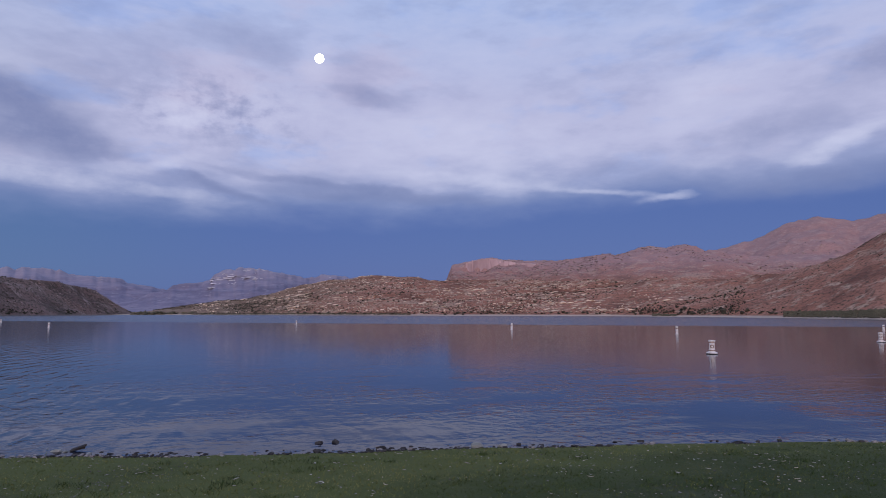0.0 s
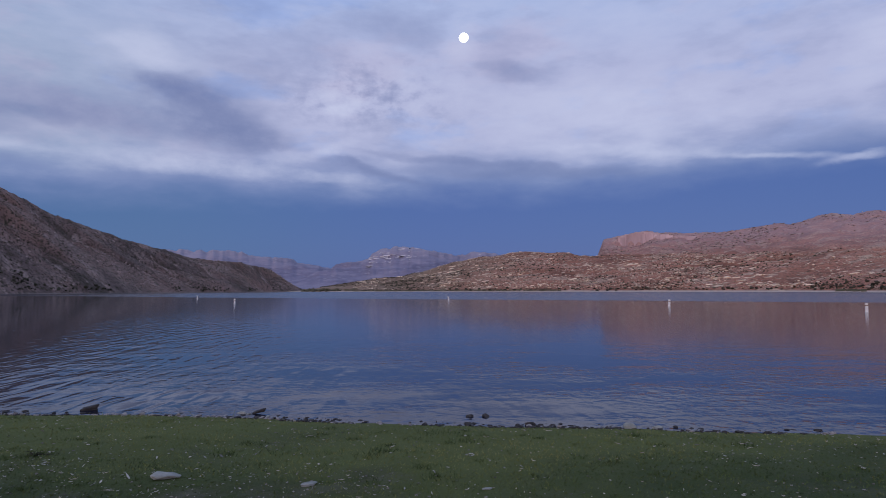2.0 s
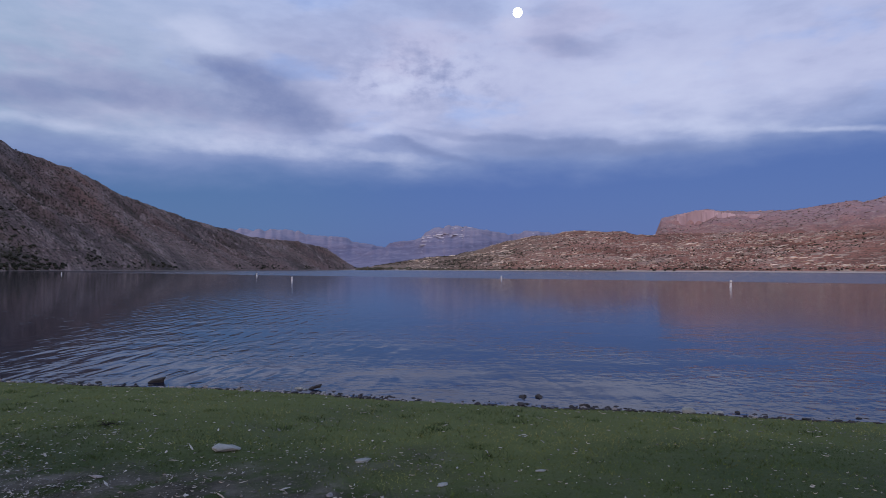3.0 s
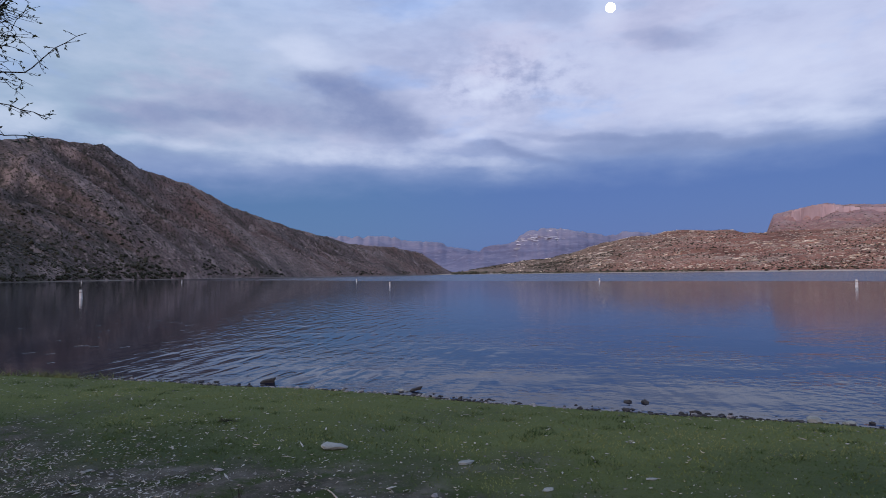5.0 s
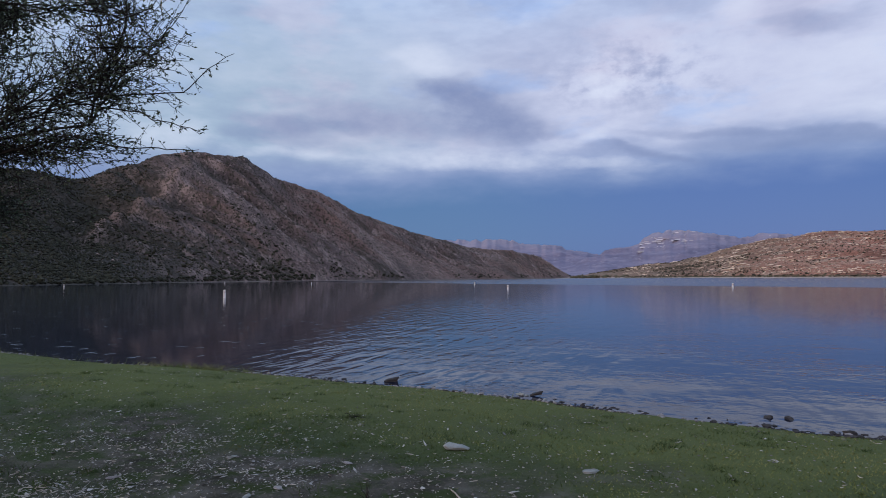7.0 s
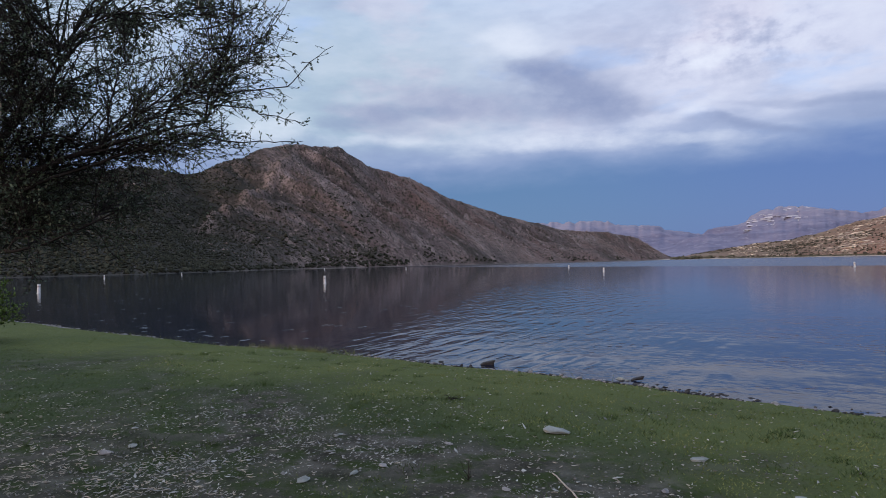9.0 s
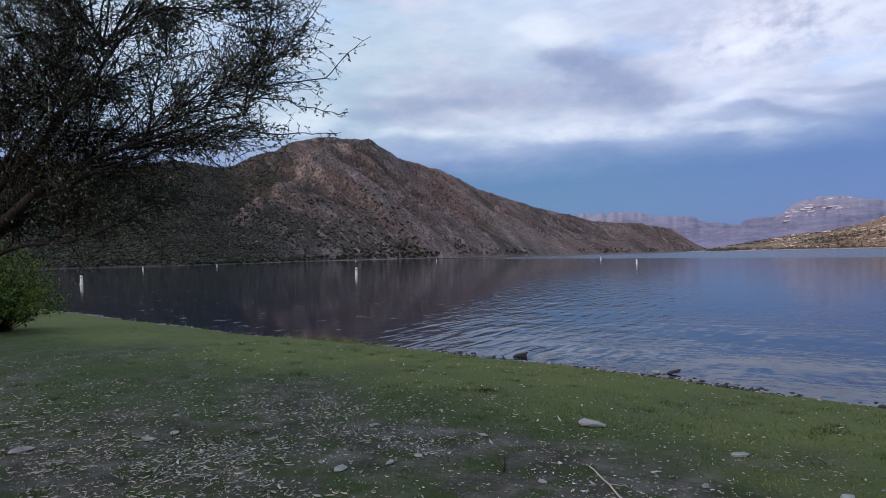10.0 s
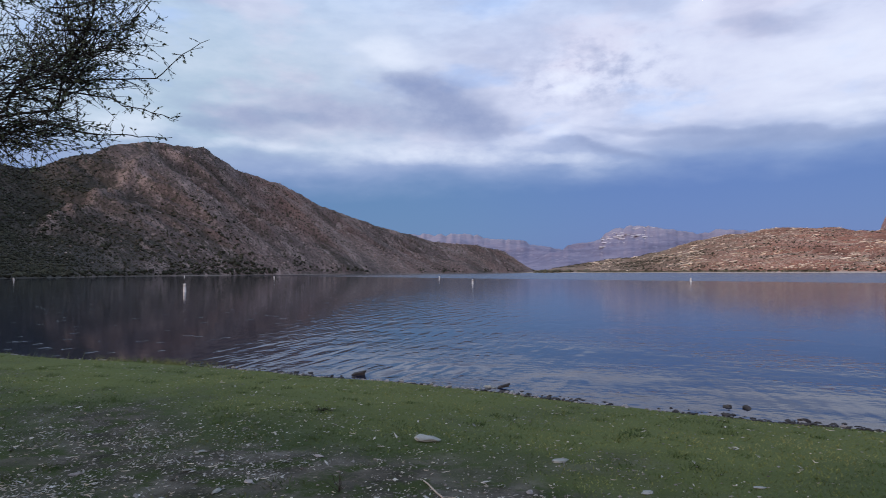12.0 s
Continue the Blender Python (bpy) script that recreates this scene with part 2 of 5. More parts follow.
def water_material():
    mt = bpy.data.materials.new("lake_water")
    mt.use_nodes = True
    nt = mt.node_tree
    L = nt.links.new
    b = nt.nodes["Principled BSDF"]
    b.inputs["Base Color"].default_value = (0.005, 0.010, 0.026, 1)
    b.inputs["Roughness"].default_value = 0.04
    b.inputs["IOR"].default_value = 1.333
    geo = nt.nodes.new("ShaderNodeNewGeometry")

    def waves(long, turn, sc, dt, dist):
        """Crests 'long' times longer than wide, running at an angle to the x axis."""
        mp = nt.nodes.new("ShaderNodeMapping")
        mp.vector_type = "TEXTURE"
        mp.inputs["Rotation"].default_value = (0, 0, radians(turn))
        mp.inputs["Scale"].default_value = (long, 1, 1)
        L(geo.outputs["Position"], mp.inputs[0])
        n = nt.nodes.new("ShaderNodeTexNoise")
        n.inputs["Scale"].default_value, n.inputs["Detail"].default_value = sc, dt
        n.inputs["Distortion"].default_value = dist
        L(mp.outputs[0], n.inputs["Vector"])
        return n.outputs[0]

    def m(op, a, bb):
        n = nt.nodes.new("ShaderNodeMath")
        n.operation = op
        for k, v in enumerate((a, bb)):
            if isinstance(v, float):
                n.inputs[k].default_value = v
            else:
                L(v, n.inputs[k])
        return n.outputs[0]

    ripple = waves(1.0, 12, 4.4, 2, 0.2)
    swell = waves(1.1, -8, 2.3, 1, 0.2)
    fetch = waves(4.0, 108, 2.5, 1, 0.3)
    patch = waves(1.5, 20, 0.35, 2, 0.0)
    calm = waves(3.3, 6, 0.05, 2, 0.0)
    sep = nt.nodes.new("ShaderNodeSeparateXYZ")
    L(geo.outputs["Position"], sep.inputs[0])

    across = m("ADD", sep.outputs[0], m("MULTIPLY", sep.outputs[1], 0.75))  # distance from the lee of the hill

    def zone(lo, hi, v=None):
        n = nt.nodes.new("ShaderNodeMapRange")
        n.interpolation_type = "SMOOTHSTEP"
        n.inputs[1].default_value, n.inputs[2].default_value = lo, hi
        L(v or sep.outputs[1], n.inputs[0])
        return n.outputs[0]

    # chop along the near shore, calm water in the middle, a breeze over the far half
    chop, wind = m("MULTIPLY", zone(30.0, 11.0), zone(-8.0, -3.0, across)), zone(124.0, 137.0, m("ADD", sep.outputs[1], m("ADD", m("MULTIPLY", sep.outputs[0], 0.3), m("MULTIPLY", calm, 12.0))))
    h = m("ADD", m("MULTIPLY", ripple, 0.027), m("MULTIPLY", swell, 0.020))
    band = nt.nodes.new("ShaderNodeTexWave")
    for key, v in (("Scale", 0.33), ("Distortion", 5.0), ("Detail", 2.0), ("Detail Scale", 0.35)):
        band.inputs[key].default_value = v
    bm_map = nt.nodes.new("ShaderNodeMapping")
    bm_map.inputs["Rotation"].default_value = (0, 0, radians(72))
    L(geo.outputs["Position"], bm_map.inputs[0])
    L(bm_map.outputs[0], band.inputs["Vector"])
    h = m("ADD", h, m("MULTIPLY", band.outputs["Fac"], 0.004))
    gust = m("MULTIPLY", m("MULTIPLY", zone(-8.5, -4.5, across), zone(14.0, 0.0, across)), zone(75.0, 20.0))  # a light gust past the lee
    force = m("ADD", m("ADD", 0.03, m("MULTIPLY", calm, 0.09)), m("MULTIPLY", m("MULTIPLY", chop, zone(0.34, 0.62, patch)), 0.62))
    h = m("MULTIPLY", h, m("ADD", force, m("MULTIPLY", wind, 1.3)))
    h = m("ADD", h, m("MULTIPLY", m("MULTIPLY", fetch, gust), 0.042))
    # lone wavelets in the lee of the hill
    cats = m("MULTIPLY", m("MULTIPLY", zone(0.68, 0.75, waves(1.8, 105, 1.7, 1, 0.0)), zone(3.0, -4.0, across)), zone(60.0, 25.0))
    h = m("ADD", h, m("MULTIPLY", cats, 0.020))
    run = m("MAXIMUM", m("SUBTRACT", 14.2, sep.outputs[1]), 0.0)  # added tilt near the shore, so the water mirrors higher, paler sky
    h = m("SUBTRACT", h, m("MULTIPLY", m("MULTIPLY", run, run), 0.0017))
    L(m("ADD", m("ADD", 0.065, m("MULTIPLY", zone(-12.0, 4.0, across), m("SUBTRACT", 0.035, m("MULTIPLY", chop, 0.035)))), m("MULTIPLY", wind, 0.10)), b.inputs["Roughness"])
    b.inputs["Specular IOR Level"].default_value = 0.39
    bp = nt.nodes.new("ShaderNodeBump")
    bp.inputs["Strength"].default_value, bp.inputs["Distance"].default_value = 1.0, 1.0
    L(h, bp.inputs["Height"])
    L(bp.outputs[0], b.inputs["Normal"])
    return mt


def plain(name, rgb, rough=0.5, emit=0.0):
    mt = bpy.data.materials.new(name)
    mt.use_nodes = True
    b = mt.node_tree.nodes["Principled BSDF"]
    b.inputs["Base Color"].default_value = (*rgb, 1)
    b.inputs["Roughness"].default_value = rough
    if emit:
        b.inputs["Emission Color"].default_value = (*rgb, 1)
        b.inputs["Emission Strength"].default_value = emit
    return mt


WATER = water_material()
# the lee cover paints the shade on the hill's near end, over its scrub
HILL_WEST = material("dry_brown_slope", [(0.3, (0.060, 0.047, 0.044)), (0.5, (0.122, 0.093, 0.088)), (0.7, (0.212, 0.160, 0.150))], 0.06, stretch=(0.45, 1, 0.6),
                     fine=[(0.09, (0.33, 0.25, 0.225), 0.54, 0.66), (0.4, (0.30, 0.23, 0.205), 0.57, 0.68), (0.9, (0.035, 0.034, 0.022), 0.50, 0.62), (0.35, (0.05, 0.047, 0.03), 0.54, 0.70)],
                     bump=1.0, bump_scale=0.3, height=2.0, low=(0.16, 0.3, (0.22, 0.19, 0.165)),
                     under=[("iron", (0.30, 0.185, 0.155)), ("bare", (0.26, 0.195, 0.172)), ("gully_dark", (0.070, 0.060, 0.050))], cover=[("lee_shade", (0.034, 0.036, 0.029))])
# mauve above 55 m puts the haze of the farther hills into the colour
HILL_EAST = material("red_desert_slope", [(0.3, (0.18, 0.080, 0.054)), (0.5, (0.38, 0.170, 0.112)), (0.7, (0.50, 0.262, 0.182))], 0.02,
                     fine=[(0.06, (0.54, 0.38, 0.27), 0.54, 0.64), (0.012, (0.50, 0.31, 0.215), 0.58, 0.68), (0.018, (0.46, 0.31, 0.225), 0.57, 0.65), (0.3, (0.10, 0.065, 0.042), 0.50, 0.64), (0.9, (0.08, 0.055, 0.035), 0.53, 0.68)],
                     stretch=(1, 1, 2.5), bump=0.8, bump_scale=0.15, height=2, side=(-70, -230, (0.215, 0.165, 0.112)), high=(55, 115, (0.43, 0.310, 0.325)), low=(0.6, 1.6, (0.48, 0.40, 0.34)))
# the lavender cast of this rock stands in for haze over the distance
FAR_ROCK = material("haze_tinted_rock", [(0.3, (0.15, 0.145, 0.215)), (0.5, (0.21, 0.20, 0.285)), (0.7, (0.29, 0.27, 0.345))], 0.006,
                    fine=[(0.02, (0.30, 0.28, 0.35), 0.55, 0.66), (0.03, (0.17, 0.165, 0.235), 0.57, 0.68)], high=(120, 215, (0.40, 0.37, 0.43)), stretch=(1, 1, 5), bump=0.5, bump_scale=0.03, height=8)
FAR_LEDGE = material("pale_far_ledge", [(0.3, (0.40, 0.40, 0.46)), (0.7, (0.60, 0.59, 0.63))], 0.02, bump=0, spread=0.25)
SOIL = material("gravelly_soil", [(0.3, (0.016, 0.017, 0.0096)), (0.5, (0.068, 0.064, 0.052)), (0.7, (0.135, 0.128, 0.108))], 2.2,
                fine=[(30, (0.15, 0.14, 0.104), 0.56, 0.68), (3.0, (0.035, 0.05, 0.0144), 0.48, 0.60)], bump=0.8, bump_scale=30, height=0.03, cover=[("turf", (0.044, 0.066, 0.021)), ("lush", (0.111, 0.132, 0.042))])
GRAVEL = material("dusty_gravel", [(0.3, (0.09, 0.085, 0.078)), (0.7, (0.28, 0.265, 0.245))], 20, bump=0, spread=0.5)
CHIP = material("grey_dry_leaf", [(0.3, (0.18, 0.18, 0.165)), (0.7, (0.46, 0.452, 0.425))], 9, rough=0.8, bump=0, spread=0.6)
LITTER = material("dry_leaf_litter", [(0.3, (0.22, 0.20, 0.16)), (0.7, (0.46, 0.43, 0.37))], 6, rough=0.8, bump=0, spread=0.5)
GRASS = material("short_green_grass", [(0.34, (0.044, 0.070, 0.022)), (0.52, (0.080, 0.112, 0.034)), (0.68, (0.128, 0.154, 0.050))], 1.1, fine=[(0.45, (0.11, 0.115, 0.044), 0.54, 0.68), (3.5, (0.022, 0.042, 0.0128), 0.55, 0.68)], rough=0.6, bump=0, spread=0.22)
SHORE_GRASS = material("lush_shore_grass", [(0.34, (0.105, 0.133, 0.042)), (0.52, (0.163, 0.186, 0.064)), (0.68, (0.232, 0.236, 0.092))], 0.9, fine=[(0.4, (0.19, 0.20, 0.076), 0.54, 0.68), (2.6, (0.045, 0.078, 0.0224), 0.56, 0.68)], rough=0.6, bump=0, spread=0.2)
TUFT = material("dark_grass_tuft", [(0.3, (0.028, 0.052, 0.0144)), (0.7, (0.075, 0.11, 0.0288))], 2.0, rough=0.6, bump=0, spread=0.4)
SCRUB = material("desert_scrub", [(0.3, (0.035, 0.034, 0.02)), (0.7, (0.085, 0.075, 0.05))], 0.1, bump=0, spread=0.5)
SHORE_GREEN = material("shore_bushes", [(0.3, (0.026, 0.028, 0.018)), (0.7, (0.062, 0.060, 0.040))], 0.1, bump=0, spread=0.4)
HILL_ROCK = material("tan_rock", [(0.3, (0.24, 0.175, 0.155)), (0.7, (0.44, 0.34, 0.30))], 0.3, bump=0.4, bump_scale=3, height=0.2, spread=0.3)
LEDGE = material("cream_sandstone", [(0.3, (0.60, 0.46, 0.33)), (0.7, (0.84, 0.69, 0.53))], 0.1, bump=0.4, bump_scale=2, height=0.2, spread=0.3)
CLIFF = material("pink_cliff_rock", [(0.3, (0.40, 0.29, 0.30)), (0.7, (0.56, 0.44, 0.46))], 0.05, stretch=(1, 1, 0.25), bump=0.5, bump_scale=0.4, height=0.8, spread=0.2)
SCRUB_DARK = material("dark_shore_scrub", [(0.3, (0.036, 0.033, 0.024)), (0.7, (0.088, 0.075, 0.052))], 0.1, bump=0, spread=0.4)
REED = material("green_reeds", [(0.3, (0.098, 0.092, 0.060)), (0.7, (0.138, 0.128, 0.084))], 0.05, bump=0, spread=0.18)
STONE = material("grey_stone", [(0.3, (0.14, 0.13, 0.13)), (0.5, (0.26, 0.245, 0.24)), (0.7, (0.38, 0.36, 0.35))], 9, bump=0.6, bump_scale=40, height=0.02)
DARK_STONE = material("wet_dark_stone", [(0.3, (0.020, 0.019, 0.020)), (0.7, (0.075, 0.070, 0.068))], 9, rough=0.75, bump=0.6, bump_scale=40, height=0.02)
PALE_STONE = material("pale_stone", [(0.3, (0.17, 0.185, 0.175)), (0.7, (0.34, 0.355, 0.335))], 8, bump=0.5, bump_scale=35, height=0.02)
BARK = material("dark_bark", [(0.3, (0.015, 0.013, 0.013)), (0.7, (0.042, 0.036, 0.033))], 8, stretch=(1, 1, 0.3), bump=0.9, bump_scale=40, height=0.02)
LEAF = material("mesquite_leaf", [(0.3, (0.048, 0.068, 0.046)), (0.7, (0.092, 0.114, 0.074))], 1.5, rough=0.5, bump=0, spread=0.4)
BUSH_LEAF = material("bright_bush_leaf", [(0.3, (0.050, 0.090, 0.018)), (0.7, (0.135, 0.180, 0.042))], 1.5, rough=0.55, bump=0, spread=0.35)
POD = material("dry_seed_pod", [(0.3, (0.30, 0.27, 0.22)), (0.7, (0.54, 0.50, 0.43))], 6, rough=0.7, bump=0, spread=0.35)
WOOD = material("bleached_wood", [(0.3, (0.28, 0.25, 0.21)), (0.7, (0.48, 0.44, 0.38))], 12, stretch=(1, 1, 1), bump=0.4, bump_scale=60, height=0.01)
BUOY_WHITE = material("weathered_white_plastic", [(0.3, (0.62, 0.60, 0.58)), (0.6, (0.80, 0.79, 0.77))], 4, rough=0.45, spec=0.4, bump=0.1, fine=[(9, (0.45, 0.42, 0.38), 0.62, 0.75)])
BUOY_ORANGE = material("faded_orange_tape", [(0.3, (0.13, 0.065, 0.04)), (0.7, (0.26, 0.13, 0.075))], 9, rough=0.6, bump=0)
MOON = plain("moonlight", (1.0, 0.97, 0.93), 1.0, 3.0)


# ---------------------------------------------------------------- helpers of shape
_lat = np.random.RandomState(7).rand(256, 256)


def vnoise(x, y):
    xi, yi = np.floor(x).astype(int), np.floor(y).astype(int)
    u, v = x - xi, y - yi
    u, v = u * u * (3 - 2 * u), v * v * (3 - 2 * v)
    g = lambda a, b: _lat[a & 255, b & 255]
    return (g(xi, yi) * (1 - u) + g(xi + 1, yi) * u) * (1 - v) + (g(xi, yi + 1) * (1 - u) + g(xi + 1, yi + 1) * u) * v - 0.5


def fbm(x, y, n=5, gain=0.5):
    s, a = 0.0, 1.0
    for k in range(n):
        s = s + a * vnoise(x * 2 ** k + 17.3 * k, y * 2 ** k - 9.1 * k)
        a *= gain
    return s


def sheet(name, X, Y, Z, mat):
    n, k = X.shape
    me = bpy.data.meshes.new(name)
    a = np.arange(n * k).reshape(n, k)
    f = np.stack([a[:-1, :-1], a[1:, :-1], a[1:, 1:], a[:-1, 1:]], -1).reshape(-1, 4)
    me.from_pydata(np.stack([X, Y, Z], -1).reshape(-1, 3).tolist(), [], f.tolist())
    me.polygons.foreach_set("use_smooth", np.ones(len(me.polygons), bool))
    me.materials.append(mat)
    me.update()
    return new(name, me)


def part(name, bm, mat, parent=None, label="", smooth=True):
    me = bpy.data.meshes.new(name)
    bm.to_mesh(me)
    bm.free()
    me.polygons.foreach_set("use_smooth", np.full(len(me.polygons), smooth))
    me.materials.append(mat)
    ob = new(name, me)
    if parent:
        ob.parent = parent
    return tagged(ob, label) if label else ob


def soup(name, verts, faces, mat, parent=None, smooth=False):
    me = bpy.data.meshes.new(name)
    me.from_pydata(np.asarray(verts).tolist(), [], np.asarray(faces).tolist())
    me.polygons.foreach_set("use_smooth", np.full(len(me.polygons), smooth))
    me.materials.append(mat)
    me.update()
    ob = new(name, me)
    if parent:
        ob.parent = parent
    return ob


def lathe(profile, n=20):
    bm = bmesh.new()
    rings = [[bm.verts.new((r * math.cos(2 * math.pi * k / n), r * math.sin(2 * math.pi * k / n), z)) for k in range(n)] for r, z in profile]
    for a, b in zip(rings, rings[1:]):
        for k in range(n):
            bm.faces.new((a[k], a[(k + 1) % n], b[(k + 1) % n], b[k]))
    bm.faces.new(rings[0][::-1])
    bm.faces.new(rings[-1])
    return bm


# ---------------------------------------------------------------- ground, bank and lake
SHORE_X = [-4500, -300, -200, -120, -60, -45, -36, -34.5, -30.4, -22.3, -16.3, -12.9, -9.8, -7.6, -6.1, -4.1, 0, 3.4, 7.3, 30, 100, 400, 4500]
SHORE_Y = [-60, -60, -28, -14, -4, 0.5, 3.2, 4.1, 5.0, 6.1, 7.2, 8.2, 8.8, 9.16, 9.4, 9.5, 9.95, 10.4, 10.65, 13, 10, -60, -60]


def shore_y(x):
    return np.interp(x, SHORE_X, SHORE_Y) - 0.2 + 0.25 * fbm(x * 0.5, x * 0 + 3.3, 4)


def bank_z(x, y):
    d = shore_y(x) - y
    up = 0.42 * (1 - np.exp(-np.maximum(d, 0) / 2.8)) + 0.004 * np.maximum(d - 6, 0)
    z = np.where(d > 0, up, 0.16 * d) + 0.01
    soft = np.clip(d, 0, 3) / 3
    return np.maximum(z + soft * (0.05 * fbm(x * 0.6, y * 0.6, 4) + 0.10 * fbm(x * 0.15, y * 0.15, 3)), -3.0)


def turf(x, y):
    """How well the grass covers: close by the water, patchy further up the bank, bare under the tree."""
    d = shore_y(x) - y
    base = np.clip(1.25 - 0.22 * np.maximum(d - 2.8, 0), 0.42, 1)
    bare = np.exp(-(((x + 5.6) / 2.6) ** 2 + ((y - 1.2) / 1.9) ** 2))
    patch = fbm(x * 0.55, y * 0.55, 4) + 0.55 * fbm(x * 2.1, y * 2.1, 3)
    worn = np.exp(-(((x + 3.4) / 1.0) ** 2 + ((y - 3.75) / 0.5) ** 2)) + 0.8 * np.exp(-(((x + 2.2) / 0.5) ** 2 + ((y - 4.35) / 0.3) ** 2)) + 0.7 * np.exp(-(((x + 4.9) / 0.9) ** 2 + ((y - 3.6) / 0.5) ** 2))
    return np.clip(base + 1.1 * patch * np.clip(d / 3, 0.2, 1) - 0.6 * bare - 1.3 * worn, 0, 1)


def lushness(x, y):
    """Below 0 where the taller, yellower grass of the water's edge grows; raised by the tree to paint its shade."""
    # canopy shade put into the grass colour: only the dark grass grows here
    tree_shade = np.exp(-(((x + 5.6) / 3.2) ** 2 + ((y - 2.0) / 2.6) ** 2))
    return shore_y(x) - y + 2.2 * fbm(x * 0.6 + 5, y * 0.6, 4) + 2.6 * tree_shade - 4.7 + 3.2 * np.clip((x + 1.6) / 4, 0, 1)


def graded(a0, a1, n, near):
    t = np.linspace(np.arcsinh(a0 / near), np.arcsinh(a1 / near), n)
    return near * np.sinh(t)


gx = np.unique(np.concatenate([np.arange(-40, 14, 0.16), graded(-4500, 4500, 120, 8)]))
gd = np.unique(np.concatenate([np.arange(-3, 12, 0.16), graded(-30, 4400, 60, 4)]))
GX, GD = np.meshgrid(gx, gd, indexing="ij")
GY = shore_y(GX) - GD
ground = sheet("ground", GX, GY, bank_z(GX, GY), SOIL)
ground.data.attributes.new("turf", "FLOAT", "POINT").data.foreach_set("value", (turf(GX, GY) * 0.85).ravel().astype(np.float32))
ground.data.attributes.new("lush", "FLOAT", "POINT").data.foreach_set("value", (turf(GX, GY) * 0.85 * np.clip(0.5 - 0.35 * lushness(GX, GY), 0, 1)).ravel().astype(np.float32))
tagged(ground, "gravelly soil bank under patchy short grass", "ground", kind="structure")
me = bpy.data.meshes.new("water")
me.from_pydata([(-4600, -200, 0), (4600, -200, 0), (4600, 4600, 0), (-4600, 4600, 0)], [], [(0, 1, 2, 3)])
me.materials.append(WATER)
tagged(new("water", me), "calm blue lake with small ripples", "lake", kind="structure")

# ---------------------------------------------------------------- hill west of the lake
W_Y = [-400, -100, 0, 40, 75, 115, 150, 228, 338, 505, 640, 690, 720, 760]
W_X = [-330, -270, -245, -240, -238, -262, -296, -304, -312, -323, -325, -338, -365, -420]
R_Y = [-400, 60, 120, 164, 206, 218, 238, 281, 308, 345, 379, 428, 481, 540, 582, 633, 669, 701, 760]
R_H = [60, 66, 69, 75, 83, 90, 96, 98, 84, 76, 62.5, 49.5, 39, 31, 31, 25, 15, 6, 1]



def west_gully(t, y):
    """0 in the bed of a gully, larger on the ribs between."""
    return np.abs(fbm(y / 34 + 2.0 * t, t * 0.8, 4))


def spur(t, y):
    """1 along the bare rib that runs down from the summit."""
    return np.exp(-(((y - (63 + 200 * t)) / 8) ** 2)) * np.clip((t - 0.28) * 5, 0, 1) * np.clip((0.95 - t) * 5, 0, 1)


def west_height(s, y):
    xs = np.interp(y, W_Y, W_X)
    xr = -np.minimum(474 - 0.19 * y, 452)
    sr = np.maximum(xs - xr, 30)
    t = s / sr
    tc = np.clip(t, 0, 1)
    g = np.where(t < 1, 1 - (1 - tc) ** 1.12, 1 - 0.35 * (t - 1))
    h = np.interp(y, R_Y, R_H) * g
    mid = np.clip(4 * tc * (1 - tc), 0, 1)
    gully = west_gully(t, y)
    h = h * (1 - 0.50 * mid * np.clip(0.5 - 2.2 * gully, 0, 1))
    cut = np.exp(-(((y - (108 + 62 * t)) / 16) ** 2)) * np.clip(1.25 - t, 0, 1)
    h = h * (1 - 0.42 * cut)
    h = h + 5.0 * spur(t, y) * np.clip(t * 3, 0, 1)
    h = h + np.clip(t * 4, 0, 1) * (2.2 * fbm(y / 30, s / 30, 5) + 0.8 * fbm(y / 6, s / 6, 3))
    return np.where(s < 0, 0.12 * s, np.maximum(h, 0.02 * s) + 0.15)


vy, vs = np.concatenate([np.linspace(-400, -70, 30), np.linspace(-60, 760, 660)]), np.unique(np.concatenate([np.linspace(-8, 20, 12), np.linspace(20, 330, 150)]))
VY, VS = np.meshgrid(vy, vs, indexing="ij")
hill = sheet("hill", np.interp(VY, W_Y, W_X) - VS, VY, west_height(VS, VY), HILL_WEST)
VT = VS / np.maximum(np.interp(VY, W_Y, W_X) + np.minimum(474 - 0.19 * VY, 452), 30)
ribs = west_gully(VT, VY)
# rock and brush tones that also paint the relief: ribs pale, gully beds dark
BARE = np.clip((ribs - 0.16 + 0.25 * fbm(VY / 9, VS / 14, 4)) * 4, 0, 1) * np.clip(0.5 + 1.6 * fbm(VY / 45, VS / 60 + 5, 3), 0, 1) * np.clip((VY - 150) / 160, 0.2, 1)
COVERS = {"gully_dark": np.clip(0.55 - 5.0 * ribs + 0.8 * fbm(VY / 14, VS / 20, 3), 0, 0.8), "iron": np.clip((VY - 190) / 150, 0, 1) * np.clip(0.45 + 0.9 * fbm(VY / 60, VS / 50 + 8, 3), 0, 0.8),
          # lee: shade left of the spur, put into the colour
          "bare": np.clip(0.6 * BARE + 0.6 * spur(VT, VY), 0, 0.7), "lee_shade": np.clip((195 - VY + 60 * VT + 50 * fbm(VY / 30, VS / 30, 3)) / 90, 0, 0.75) * np.clip(1 - 1.2 * spur(VT, VY), 0, 1)}
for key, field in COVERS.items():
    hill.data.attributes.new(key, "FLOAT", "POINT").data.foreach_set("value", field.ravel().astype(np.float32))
tagged(hill, "steep brown desert hill dotted with scrub", "hill", kind="structure")


